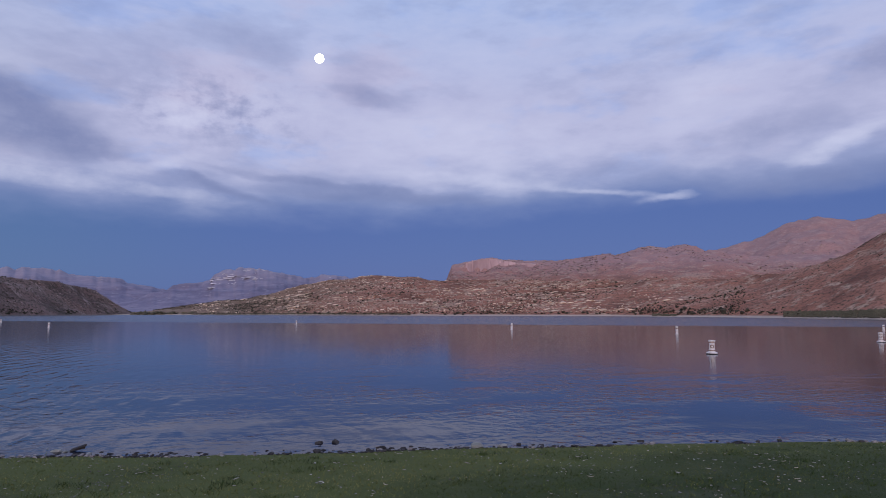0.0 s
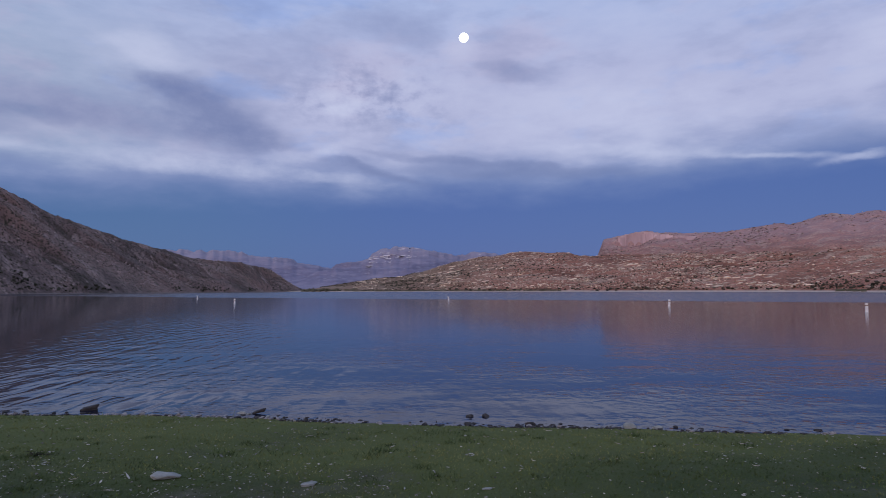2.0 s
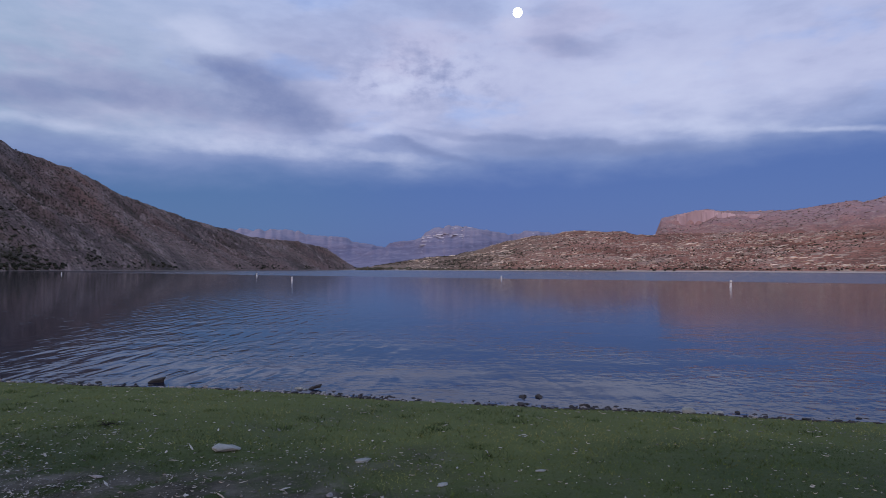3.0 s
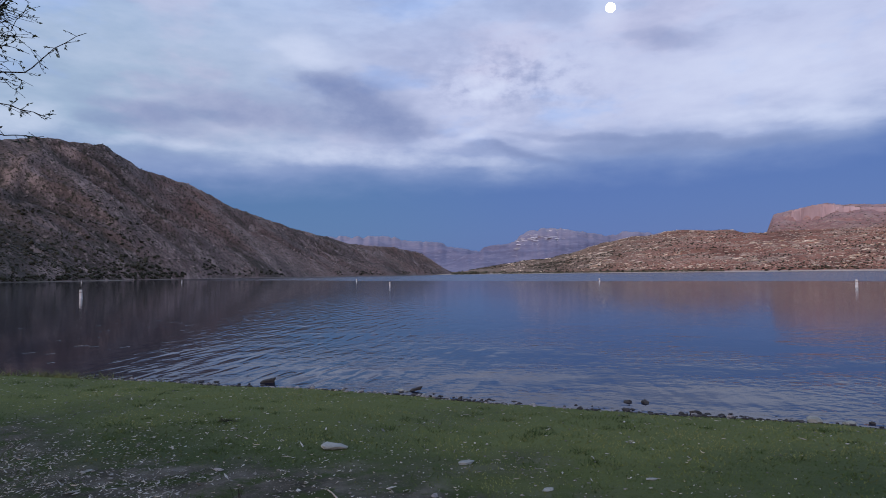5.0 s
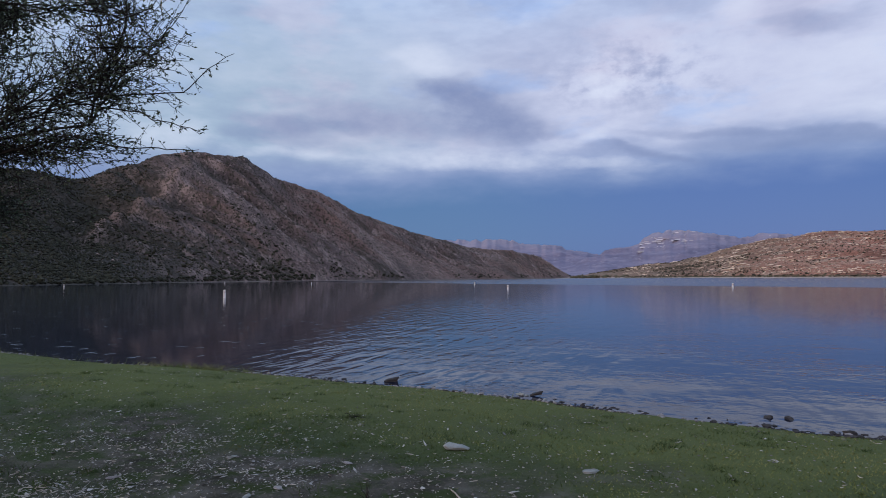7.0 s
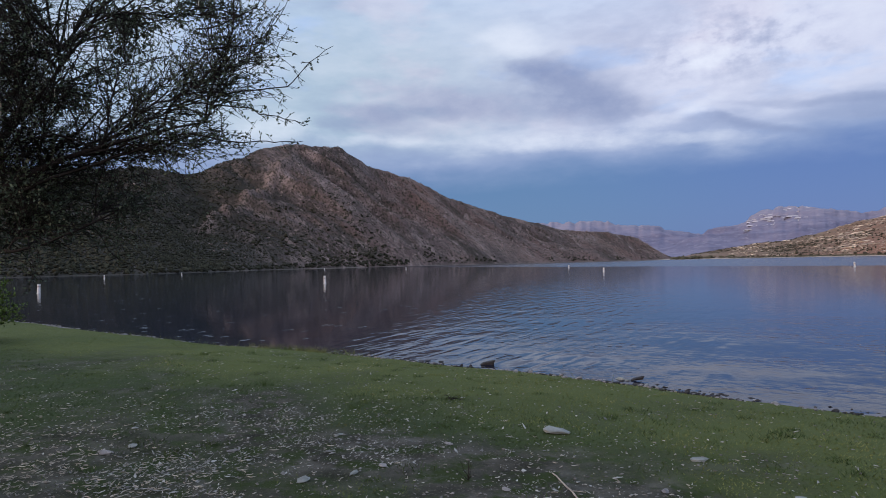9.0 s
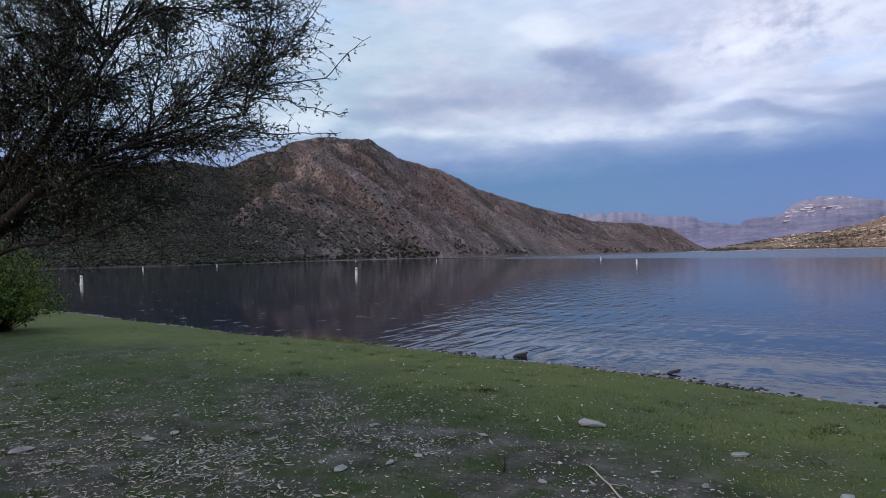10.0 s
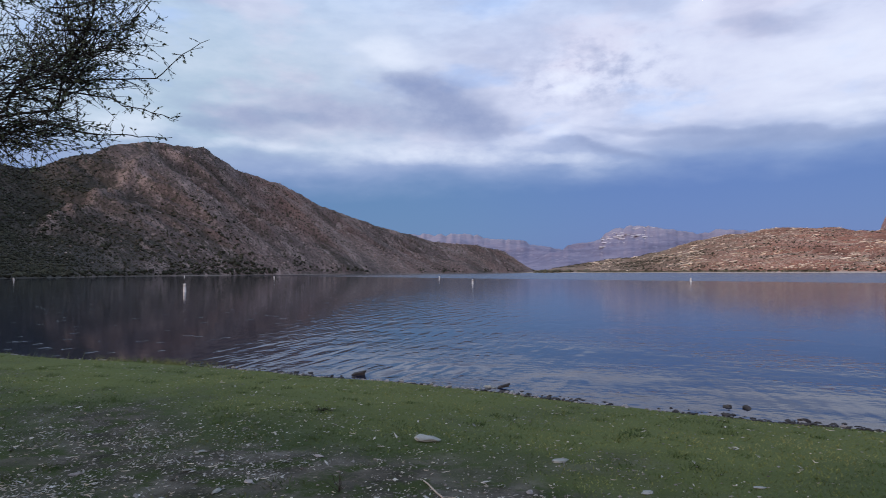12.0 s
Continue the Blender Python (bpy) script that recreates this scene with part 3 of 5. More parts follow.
# ---------------------------------------------------------------- hills and mesas across and beyond the lake
def tab(th, table):
    return np.interp(th, [a for a, b in table], [b for a, b in table])


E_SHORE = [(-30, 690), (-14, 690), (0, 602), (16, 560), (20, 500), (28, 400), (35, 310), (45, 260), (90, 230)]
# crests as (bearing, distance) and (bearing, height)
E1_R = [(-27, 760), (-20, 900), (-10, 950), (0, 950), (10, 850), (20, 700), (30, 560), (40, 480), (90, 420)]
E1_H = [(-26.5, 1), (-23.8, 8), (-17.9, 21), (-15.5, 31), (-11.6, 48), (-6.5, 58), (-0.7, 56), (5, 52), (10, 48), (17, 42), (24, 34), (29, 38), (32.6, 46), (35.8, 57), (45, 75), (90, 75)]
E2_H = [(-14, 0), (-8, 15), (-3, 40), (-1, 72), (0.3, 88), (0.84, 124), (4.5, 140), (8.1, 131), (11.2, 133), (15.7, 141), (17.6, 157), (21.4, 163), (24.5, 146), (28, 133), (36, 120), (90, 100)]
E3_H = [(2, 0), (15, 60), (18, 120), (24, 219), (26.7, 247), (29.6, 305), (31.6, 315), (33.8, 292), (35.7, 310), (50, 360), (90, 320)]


def crest(r, R, H, wf, wb, p=1.15):
    return H * np.where(r < R, np.clip(1 - (R - r) / wf, 0, 1) ** p, np.clip(1 - (r - R) / wb, 0, 1))


def fan(name, th, r, height, mat, label):
    TH, RR = np.meshgrid(th, r, indexing="ij")
    if name == "hills_east":
        RR = tab(TH, E_SHORE) - 10 + RR
    a = np.radians(TH)
    X, Y = RR * np.sin(a), RR * np.cos(a)
    ob = sheet(name, X, Y, height(TH, RR, X, Y), mat)
    return tagged(ob, label, "hills", kind="structure")


def east_height(th, r, X, Y):
    rs = tab(th, E_SHORE)
    d = r - rs
    R1 = tab(th, E1_R) + 30 * fbm(th / 5, th * 0 + 2.0, 3)
    h1 = crest(r, R1, tab(th, E1_H), np.maximum(R1 - rs, 60), 500, 0.9)
    h2 = crest(r, 1500 + 40 * fbm(th / 3, th * 0 + 5, 3), tab(th, E2_H), 620, 500, 1.3)
    cliff = np.clip((th - 0.6) / 0.3, 0, 1) * np.clip((9.6 - th) / 1.0, 0, 1)
    edge = 1468 + 16 * fbm(th * 1.1, th * 0 + 9, 3)
    h2 = h2 - cliff * (5 + 18 * np.exp(-((th - 3.5) / 1.3) ** 2)) * np.clip((edge - r) / 14, 0, 1) * np.clip((r - 1000) / 300, 0, 1)
    h3 = crest(r, 2300.0, tab(th, E3_H), 900, 600, 1.1)
    h = np.maximum(np.maximum(h1, h2), h3)
    n = 5 * fbm(X / 80, Y / 80, 5) + 2.6 * fbm(X / 24, Y / 24, 5) + np.clip((r - 900) / 300, 0, 1) * (9 * fbm(X / 110, Y / 110, 5) - 14 * np.clip(0.22 - np.abs(fbm(X / 170 + 9, Y / 170, 4)), 0, 1))
    rid = np.abs(fbm(X / 130 + 4, Y / 130, 4))
    h = h * (1 - 0.16 * np.clip(0.5 - 2.0 * rid, 0, 1) * np.clip((1 - h / np.maximum(np.maximum(tab(th, E2_H), tab(th, E3_H)), 1)) * 4, 0, 1)) + n * np.clip(d / 60, 0, 1) * np.clip(h / 25, 0.15, 1)
    return np.where(d < 0, 0.12 * d, np.maximum(h, np.minimum(0.012 * d, 3.0)) + 0.15)


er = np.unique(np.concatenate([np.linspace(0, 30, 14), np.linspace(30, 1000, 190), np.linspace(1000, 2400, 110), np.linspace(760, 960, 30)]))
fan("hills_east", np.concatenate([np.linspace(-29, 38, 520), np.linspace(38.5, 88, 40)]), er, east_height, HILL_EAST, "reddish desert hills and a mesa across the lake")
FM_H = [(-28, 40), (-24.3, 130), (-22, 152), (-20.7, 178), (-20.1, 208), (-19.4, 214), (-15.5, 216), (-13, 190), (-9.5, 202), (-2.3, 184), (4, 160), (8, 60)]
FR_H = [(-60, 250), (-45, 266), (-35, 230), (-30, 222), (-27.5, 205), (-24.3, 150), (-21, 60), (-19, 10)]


def terraces(h, step):
    k = np.floor(h / step)
    f = h / step - k
    return step * (k + np.clip((f - 0.55) / 0.45, 0, 1) * 0.8 + 0.2 * f)


def far_height(table, R, wf):
    def height(th, r, X, Y):
        h = crest(r, R + 130 * fbm(th / 2.5, th * 0 + R * 0.01, 4), tab(th, table) * (1 + 0.07 * fbm(th * 1.7, th * 0 + 4.2, 4)), wf, 700, 1.1)
        h = h + (28 * fbm(X / 160, Y / 160, 5) - 40 * np.clip(0.25 - np.abs(fbm(X / 300, Y / 300, 3)), 0, 1)) * np.clip(h / 120, 0, 1)
        return 0.72 * h + 0.28 * terraces(h, 46.0) - 2
    return height


fan("mesa_far", np.linspace(-29, 9, 420), np.linspace(2300, 3600, 130), far_height(FM_H, 3100, 700), FAR_ROCK, "distant layered mesa with blue haze in its colour")
fan("mountains_far", np.linspace(-62, -18, 420), np.linspace(3000, 4500, 110), far_height(FR_H, 3800, 700), FAR_ROCK, "distant cliffs beyond the lake, purple from painted haze")

# ---------------------------------------------------------------- the moon
bm = bmesh.new()
bmesh.ops.create_uvsphere(bm, u_segments=32, v_segments=16, radius=29)
moon = part("moon", bm, MOON)
moon.location = (-752.6, 3615.4, 1540)
tagged(moon, "bright full moon behind thin cloud", "moon", kind="structure")

# ---------------------------------------------------------------- scatter of scrub, rocks and ledges on the hills
def ico():
    bm = bmesh.new()
    bmesh.ops.create_icosphere(bm, subdivisions=1, radius=1)
    v = np.array([q.co[:] for q in bm.verts])
    f = np.array([[q.index for q in p.verts] for p in bm.faces])
    bm.free()
    return v, f


ICO_V, ICO_F = ico()


OCT_V = np.array([(1, 0, 0), (0, 1, 0), (-1, 0, 0), (0, -1, 0), (0, 0, 1), (0, 0, -1)], float)
OCT_F = np.array([(0, 1, 4), (1, 2, 4), (2, 3, 4), (3, 0, 4), (1, 0, 5), (2, 1, 5), (3, 2, 5), (0, 3, 5)])


def clumps(name, P, size, mat, rng, jitter=0.35, parent=None, turn=None, sink=0.25, dip=0.0, base=(ICO_V, ICO_F)):
    """Joined uneven lumps at the places P (n x 3), with half axes size (n x 3); dip: how far their long axis leans."""
    n, k = len(P), len(base[0])
    rad = 1 + jitter * (rng.rand(n, k, 1) * 2 - 1)
    a = rng.rand(n) * 6.283 if turn is None else turn
    v = base[0][None] * rad * size[:, None, :]
    v[..., 2] += dip * v[..., 0]
    c, s = np.cos(a)[:, None], np.sin(a)[:, None]
    v = np.stack([v[..., 0] * c - v[..., 1] * s, v[..., 0] * s + v[..., 1] * c, v[..., 2] + size[:, None, 2] * (1 - 2 * sink)], -1) + P[:, None, :]
    f = base[1][None] + k * np.arange(n)[:, None, None]
    return soup(name, v.reshape(-1, 3), f.reshape(-1, 3), mat, parent)


rng = np.random.RandomState(11)


def west_places(n, y0, y1, s0, s1, patch=None):
    y, s = y0 + (y1 - y0) * rng.rand(n), s0 + (s1 - s0) * rng.rand(n)
    if patch:
        # scrub gathers in gullies, rocks on ribs, so colour brings out the relief
        g = west_gully(s / 170, y)
        g = np.clip(0.30 - g, -0.3, 0.3) * (2.2 if patch > 0 else -2.2)
        keep = fbm(y / 40, s / 40, 3) + 0.15 + g > rng.rand(n) * 0.6
        y, s = y[keep], s[keep]
    return np.stack([np.interp(y, W_Y, W_X) - s, y, west_height(s, y)], 1)


def east_places(n, t0, t1, d0, d1, patch=None, power=1.0):
    th, d = t0 + (t1 - t0) * rng.rand(n), d0 + (d1 - d0) * rng.rand(n) ** power
    r = tab(th, E_SHORE) + d
    x, y = r * np.sin(np.radians(th)), r * np.cos(np.radians(th))
    z = east_height(th, r, x, y)
    p = np.stack([x, y, z], 1)
    return p[fbm(x / patch, y / patch, 3) + 0.2 > rng.rand(n) * 0.5] if patch else p


def sizes(n, lo, hi, flat=0.75, power=2.0):
    q = (lo + (hi - lo) * rng.rand(n) ** power)[:, None]
    return q * np.stack([0.8 + 0.5 * rng.rand(n), 0.8 + 0.5 * rng.rand(n), flat * (0.7 + 0.6 * rng.rand(n))], 1)


def stuff(ob, label, cat):
    return tagged(ob, label, cat, kind="stuff")


SMALL = (OCT_V, OCT_F)
# the second batch helps darken the near slope like shade
P = np.concatenate([west_places(50000, -60, 740, 6, 235, 1), west_places(16000, -60, 190, 5, 150)])
stuff(clumps("hill_scrub", P, sizes(len(P), 0.14, 0.62), SCRUB, rng, base=SMALL), "dark low desert scrub on the hill", "scrub")
# brush of the near slope, made dense so it reads as shaded
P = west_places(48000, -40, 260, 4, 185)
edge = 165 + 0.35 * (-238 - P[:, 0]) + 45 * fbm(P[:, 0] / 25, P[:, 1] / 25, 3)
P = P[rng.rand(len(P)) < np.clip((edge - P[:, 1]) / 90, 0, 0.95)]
stuff(clumps("slope_brush", P, sizes(len(P), 0.2, 0.85, 0.85), SHORE_GREEN, rng, base=SMALL), "dark brush, thickened to darken the slope as shade does", "brush")
P = np.concatenate([west_places(30000, -60, 720, 3, 210, -1), west_places(16000, 200, 640, 3, 150, -1)])
P = P[P[:, 1] > 165 + 40 * fbm(P[:, 0] / 25, P[:, 1] / 25, 3) + 60 * rng.randn(len(P))]
stuff(clumps("hill_rocks", P, sizes(len(P), 0.14, 0.95, 0.6, 3), HILL_ROCK, rng, 0.4, base=SMALL), "pale tan rocks and outcrops on the hill", "rocks")
P = np.concatenate([west_places(1500, -80, 290, 2, 14, 1), west_places(2600, -80, 260, 4, 70, 1), west_places(500, 290, 720, 1, 6, 1), west_places(900, -80, 260, 0.5, 4)])
stuff(clumps("shore_bushes", P, sizes(len(P), 0.25, 1.1, 0.8, 2.4), SHORE_GREEN, rng, 0.45), "dark green bushes along the foot of the hill", "bushes")
P = np.concatenate([east_places(30000, -25, 26, 6, 600, 60, 1.4), east_places(9000, -25, -12, 4, 240, 40)])
Q = east_places(9000, 22, 60, 6, 420, 40)
stuff(clumps("spur_scrub", Q, sizes(len(Q), 0.15, 0.6, 0.8, 2.5), SCRUB, rng, base=SMALL), "small dark scrub on the nearer spur", "scrub")
stuff(clumps("east_scrub", P, sizes(len(P), 0.25, 1.05, 0.8, 3), SCRUB, rng, base=SMALL), "dark scrub dotted over reddish hills", "scrub")
P = east_places(16000, -22, 22, 14, 520, 70, 1.3)
stuff(clumps("east_rocks", P, sizes(len(P), 0.25, 1.5, 0.5, 3), LEDGE, rng, 0.4, base=SMALL), "cream and tan boulders on the desert hills", "rocks")
P = np.concatenate([east_places(2000, -2, 21, 20, 480, 45, 1.2), east_places(700, -14, -2, 20, 400, 45, 1.2), east_places(700, -22, -12, 10, 200, 60)])
LS = sizes(len(P), 0.6, 3.6, 0.22, 2.4) * np.array([1.2, 0.6, 1.0])
stuff(clumps("rock_ledges", P, LS, LEDGE, rng, 0.45, turn=-np.arctan2(P[:, 0], P[:, 1]) + 1.0 * (rng.rand(len(P)) - 0.4), sink=0.35, dip=0.16), "pale sandstone ledges stepping up the slope", "ledges")
P = np.concatenate([east_places(4200, -2, 32, 420, 980, 120), east_places(1800, 18, 36, 900, 1700, 160)])
stuff(clumps("upper_scrub", P, sizes(len(P), 0.4, 1.4, 0.8, 2.5), SCRUB, rng, base=SMALL), "dark scrub on the upper slopes", "scrub")
P = np.concatenate([east_places(8000, -2, 32, 420, 960, 120), east_places(2200, 18, 36, 900, 1700, 160)])
stuff(clumps("upper_rocks", P, sizes(len(P), 0.7, 3.2, 0.45, 2.5) * np.array([1.3, 0.8, 1]), HILL_ROCK, rng, 0.45, turn=-np.arctan2(P[:, 0], P[:, 1]), sink=0.3, dip=0.2, base=SMALL), "pinkish rock outcrops on the upper slopes", "rocks")
P = np.concatenate([east_places(110, -25, 2, 2, 12), east_places(130, 2, 30, 5, 16), east_places(120, 17, 25, 4, 30)])
stuff(clumps("far_shore_bushes", P, sizes(len(P), 0.4, 1.7, 0.75, 2.2), SCRUB_DARK, rng, 0.45), "dark bushes along the far shore", "bushes")
P = np.concatenate([east_places(90, -26.6, -24.4, 1, 14), east_places(40, -24.4, -21.5, 3, 30)])
stuff(clumps("far_trees", P, sizes(len(P), 0.7, 2.3, 0.9, 1.6), REED, rng, 0.5), "dull green trees at the head of the lake", "trees")
P = np.concatenate([east_places(1500, -22, -3, 1, 7), east_places(260, 18.6, 20.6, 1, 6), east_places(5200, 28.7, 50, 1, 11)])
stuff(clumps("shore_reeds", P, sizes(len(P), 0.30, 0.55, 1.1, 1), REED, rng, 0.25, base=SMALL), "low green reeds on the far shore", "reeds")

# cliff: blocks of rock with flat tops, side by side under the rim
BLOCK_V = np.array([(x * (0.82 if z > 0 else 1.1), y * (0.82 if z > 0 else 1.1), z) for z in (-1, 1) for y in (-1, 1) for x in (-1, 1)], float)
BLOCK_F = np.array([(0, 1, 5), (0, 5, 4), (1, 3, 7), (1, 7, 5), (3, 2, 6), (3, 6, 7), (2, 0, 4), (2, 4, 6), (4, 5, 7), (4, 7, 6)])
th = np.concatenate([4.6 + 3.6 * rng.rand(22), 2.5 + 2.3 * rng.rand(56)])
n = len(th)
rr = 1460 + 9 * rng.rand(n)
tall = (5 + 4 * rng.rand(n)) * (0.6 + 0.9 * np.exp(-((th - 3.8) / 0.9) ** 2))
P = np.stack([rr * np.sin(np.radians(th)), rr * np.cos(np.radians(th)), tab(th, E2_H) - 8 - 7 * rng.rand(n) ** 2 - 2 * tall - 5 * np.clip(th - 5, 0, 1)], 1)
SZ = np.stack([5 + 9 * rng.rand(n) ** 1.5, 5 + 3 * rng.rand(n), tall + 7], 1)
P[:, 2] -= 14
stuff(clumps("mesa_cliff", P, SZ, CLIFF, rng, 0.16, turn=0.3 * (rng.rand(n) - 0.5), sink=0.0, base=(BLOCK_V, BLOCK_F)), "pale pink cliff blocks under the mesa rim", "cliff")

# pale ledges near the top of the distant mesa
th = np.concatenate([-20.4 + 4.6 * rng.rand(60), -12 + 8 * rng.rand(24)])
r = 2880 + 200 * rng.rand(len(th))
x, y = r * np.sin(np.radians(th)), r * np.cos(np.radians(th))
P = np.stack([x, y, far_height(FM_H, 3100, 700)(th, r, x, y) - 7], 1)
P = P[P[:, 2] > 95]
SZ = np.stack([9 + 26 * rng.rand(len(P)) ** 2, 8 + 6 * rng.rand(len(P)), 1.3 + 2.2 * rng.rand(len(P))], 1)
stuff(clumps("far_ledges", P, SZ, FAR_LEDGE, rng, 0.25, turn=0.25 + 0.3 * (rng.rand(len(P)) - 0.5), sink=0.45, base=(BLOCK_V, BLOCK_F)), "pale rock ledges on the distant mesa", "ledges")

# ---------------------------------------------------------------- buoys
def ring(r, w, depth, n=24, turn=0.0):
    bm = bmesh.new()
    for k in range(n):
        a0, a1 = 2 * math.pi * k / n + turn, 2 * math.pi * (k + 1) / n + turn
        q = [(rr * math.cos(a), dd, rr * math.sin(a)) for a in (a0, a1) for rr in (r - w, r) for dd in (0, -depth)]
        v = [bm.verts.new(c) for c in q]
        for f in ((1, 3, 7, 5), (2, 6, 7, 3), (0, 1, 5, 4)):
            bm.faces.new([v[i] for i in f])
    return bm


def box(x, y, z, at=(0, 0, 0)):
    bm = bmesh.new()
    bmesh.ops.create_cube(bm, size=1, matrix=Matrix.Translation(at) @ Matrix.Diagonal((x, y, z, 1)))
    return bm


def marker_buoy(at, lean, face):
    b = new("marker_buoy")
    body = part("body", lathe([(0.15, -0.25), (0.165, 0.10), (0.16, 0.16), (0.145, 0.64), (0.135, 0.66)], 28), BUOY_WHITE, b)
    collar = part("collar", lathe([(0.15, 0.0), (0.25, 0.005), (0.28, 0.03), (0.283, 0.07), (0.25, 0.105), (0.15, 0.125)], 32), BUOY_WHITE, b, "wide white foam collar at the waterline")
    part("waterline_rim", lathe([(0.20, -0.06), (0.276, -0.05), (0.287, 0.0), (0.283, 0.034)], 32), DARK_STONE, collar, "dark rim under the collar")
    part("cap", lathe([(0.12, 0.655), (0.172, 0.665), (0.176, 0.695), (0.16, 0.725), (0.04, 0.74)], 28), BUOY_WHITE, b)
    o = part("emblem", ring(0.092, 0.034, 0.012), BUOY_ORANGE, body, "faded orange circle")
    o.matrix_parent_inverse = pose(0, -0.148, 0.40)
    for z in (0.60, 0.19):
        r = 0.163 - 0.032 * (z - 0.16)
        part("stripe", lathe([(r, z - 0.016), (r - 0.002, z + 0.016)], 28), BUOY_ORANGE, body, "faded orange band")
    for a in (-70, 70):
        o = part("symbol_bar", box(0.02, 0.012, 0.28), BUOY_ORANGE, body, "thin faded orange bar")
        o.matrix_parent_inverse = pose(0, 0, 0, 0, 0, a) @ pose(0, -0.153, 0.40)
    b.matrix_world = pose(*at, 0, lean, face)
    return tagged(b, "white marker buoy with faded orange circle on water", "buoy", "buoys on the lake")


def spar_buoy(at, height, lean):
    b = new("spar_buoy")
    body = part("body", lathe([(0.11, -0.3), (0.132, 0.05), (0.13, height - 0.05), (0.118, height - 0.015), (0.05, height)], 20), BUOY_WHITE, b)
    part("cap", lathe([(0.11, height - 0.012), (0.142, height - 0.008), (0.14, height + 0.02), (0.03, height + 0.035)], 20), BUOY_WHITE, b)
    part("collar", lathe([(0.12, -0.03), (0.17, -0.02), (0.18, 0.015), (0.165, 0.04), (0.12, 0.05)], 20), BUOY_WHITE, b)
    part("band", lathe([(0.135, height - 0.24), (0.135, height - 0.18)], 20), BUOY_ORANGE, body, "thin faded orange band")
    b.matrix_world = pose(*at, lean, lean * 0.6, 0)
    return tagged(b, "slim white spar buoy standing in the lake", "buoy", "buoys on the lake")


marker_buoy((14.2, 33.0, 0), 1.5, -22)
marker_buoy((33.2, 47.3, 0), -1, -30)
for k, (x, y) in enumerate([(24.3, 64.7), (9.0, 81.4), (-28.2, 120), (-55, 87), (-94, 132.5), (-154, 128), (-59.7, 37.8), (-66.7, 11.8), (-155, 40), (-176, 65), (-215, 136), (58, 82)]):
    spar_buoy((x, y, 0), 0.82 if x * x + y * y < 8000 else 0.70, 2.5 * math.sin(k * 2.3))


# ---------------------------------------------------------------- stones on the bank and in the shallows
def stone(name, at, size, mat, label, seed, turn=0.0):
    rs = np.random.RandomState(seed)
    bm = bmesh.new()
    bmesh.ops.create_icosphere(bm, subdivisions=2, radius=1)
    off = rs.rand(3) * 50
    for v in bm.verts:
        k = 1 + 0.5 * noise.noise(v.co * 1.0 + Vector(off)) + 0.28 * noise.noise(v.co * 2.6 + Vector(off))
        v.co = Vector((v.co.x * size[0] * k, v.co.y * size[1] * k, max(v.co.z * k, -0.45) * size[2]))
    ob = part(name, bm, mat, smooth=False)
    ob.matrix_world = pose(at[0], at[1], at[2], 0, 0, turn)
    return tagged(ob, label, "stone", "stones along the shore")


def gz(x, y):
    return float(bank_z(np.array([float(x)]), np.array([float(y)]))[0])


SHORE_STONES = [(-5.86, 9.66, 14, 1), (-5.70, 9.62, 10, 1), (-5.26, 9.45, 8, 1), (-4.72, 9.5, 7, 0), (-4.1, 9.47, 7, 0), (-2.83, 9.6, 6, 0), (-1.93, 9.78, 6, 0),
                (-2.00, 10.30, 14, 0), (-1.74, 10.36, 15, 0), (-1.90, 9.66, 11, 0), (-0.96, 9.88, 14, 0), (-0.42, 9.92, 5, 0), (-0.28, 10.0, 6, 0), (-0.12, 10.1, 5, 0), (0.54, 9.9, 17, 1),
                (0.95, 10.05, 13, 1), (2.51, 10.34, 6, 0), (2.79, 10.42, 6, 0), (2.92, 10.47, 8, 0), (3.28, 10.5, 11, 0), (5.21, 10.5, 7, 0), (5.63, 10.62, 10, 0), (6.46, 10.6, 6, 0)]
for k, (x, y, cm, pale) in enumerate(SHORE_STONES):
    r = cm / 100
    z = max(gz(x, y), -0.03)
    stone("shore_stone", (x, y, z + 0.2 * r), (0.60 * r, 0.42 * r, 0.31 * r), PALE_STONE if pale else DARK_STONE,
          "pale grey stone at the water's edge" if pale else "wet dark stone at the water's edge", 100 + k, 37 * k)


def slab(at, size, tilt, turn, label):
    """A broken slab of rock: thin at one end, with worn corners."""
    bm = bmesh.new()
    bmesh.ops.create_cube(bm, size=2)
    bmesh.ops.subdivide_edges(bm, edges=bm.edges[:], cuts=3, use_grid_fill=True)
    for v in bm.verts:
        taper = 0.55 + 0.45 * (v.co.x * 0.5 + 0.5)
        k = 1 - 0.07 * max(abs(v.co.x) + abs(v.co.y) + abs(v.co.z) - 2, 0) + 0.16 * noise.noise(v.co * 1.3 + Vector((3.7, 1.1, 8.2)))
        v.co = Vector((v.co.x * size[0] * k + (0.25 * size[0] if v.co.z > 0 else 0), v.co.y * size[1] * k, v.co.z * size[2] * taper * k))
    ob = part("shore_rock", bm, DARK_STONE, smooth=False)
    ob.matrix_world = pose(*at, 0, -tilt, turn)
    return tagged(ob, label, "stone", "stones along the shore")


slab((-8.68, 9.31, 0.025), (0.13, 0.07, 0.045), 7, 40, "flat dark slab of rock at the water's edge")
slab((-5.58, 9.72, 0.035), (0.10, 0.05, 0.026), 12, 30, "dark tilted slab leaning on pale stones")
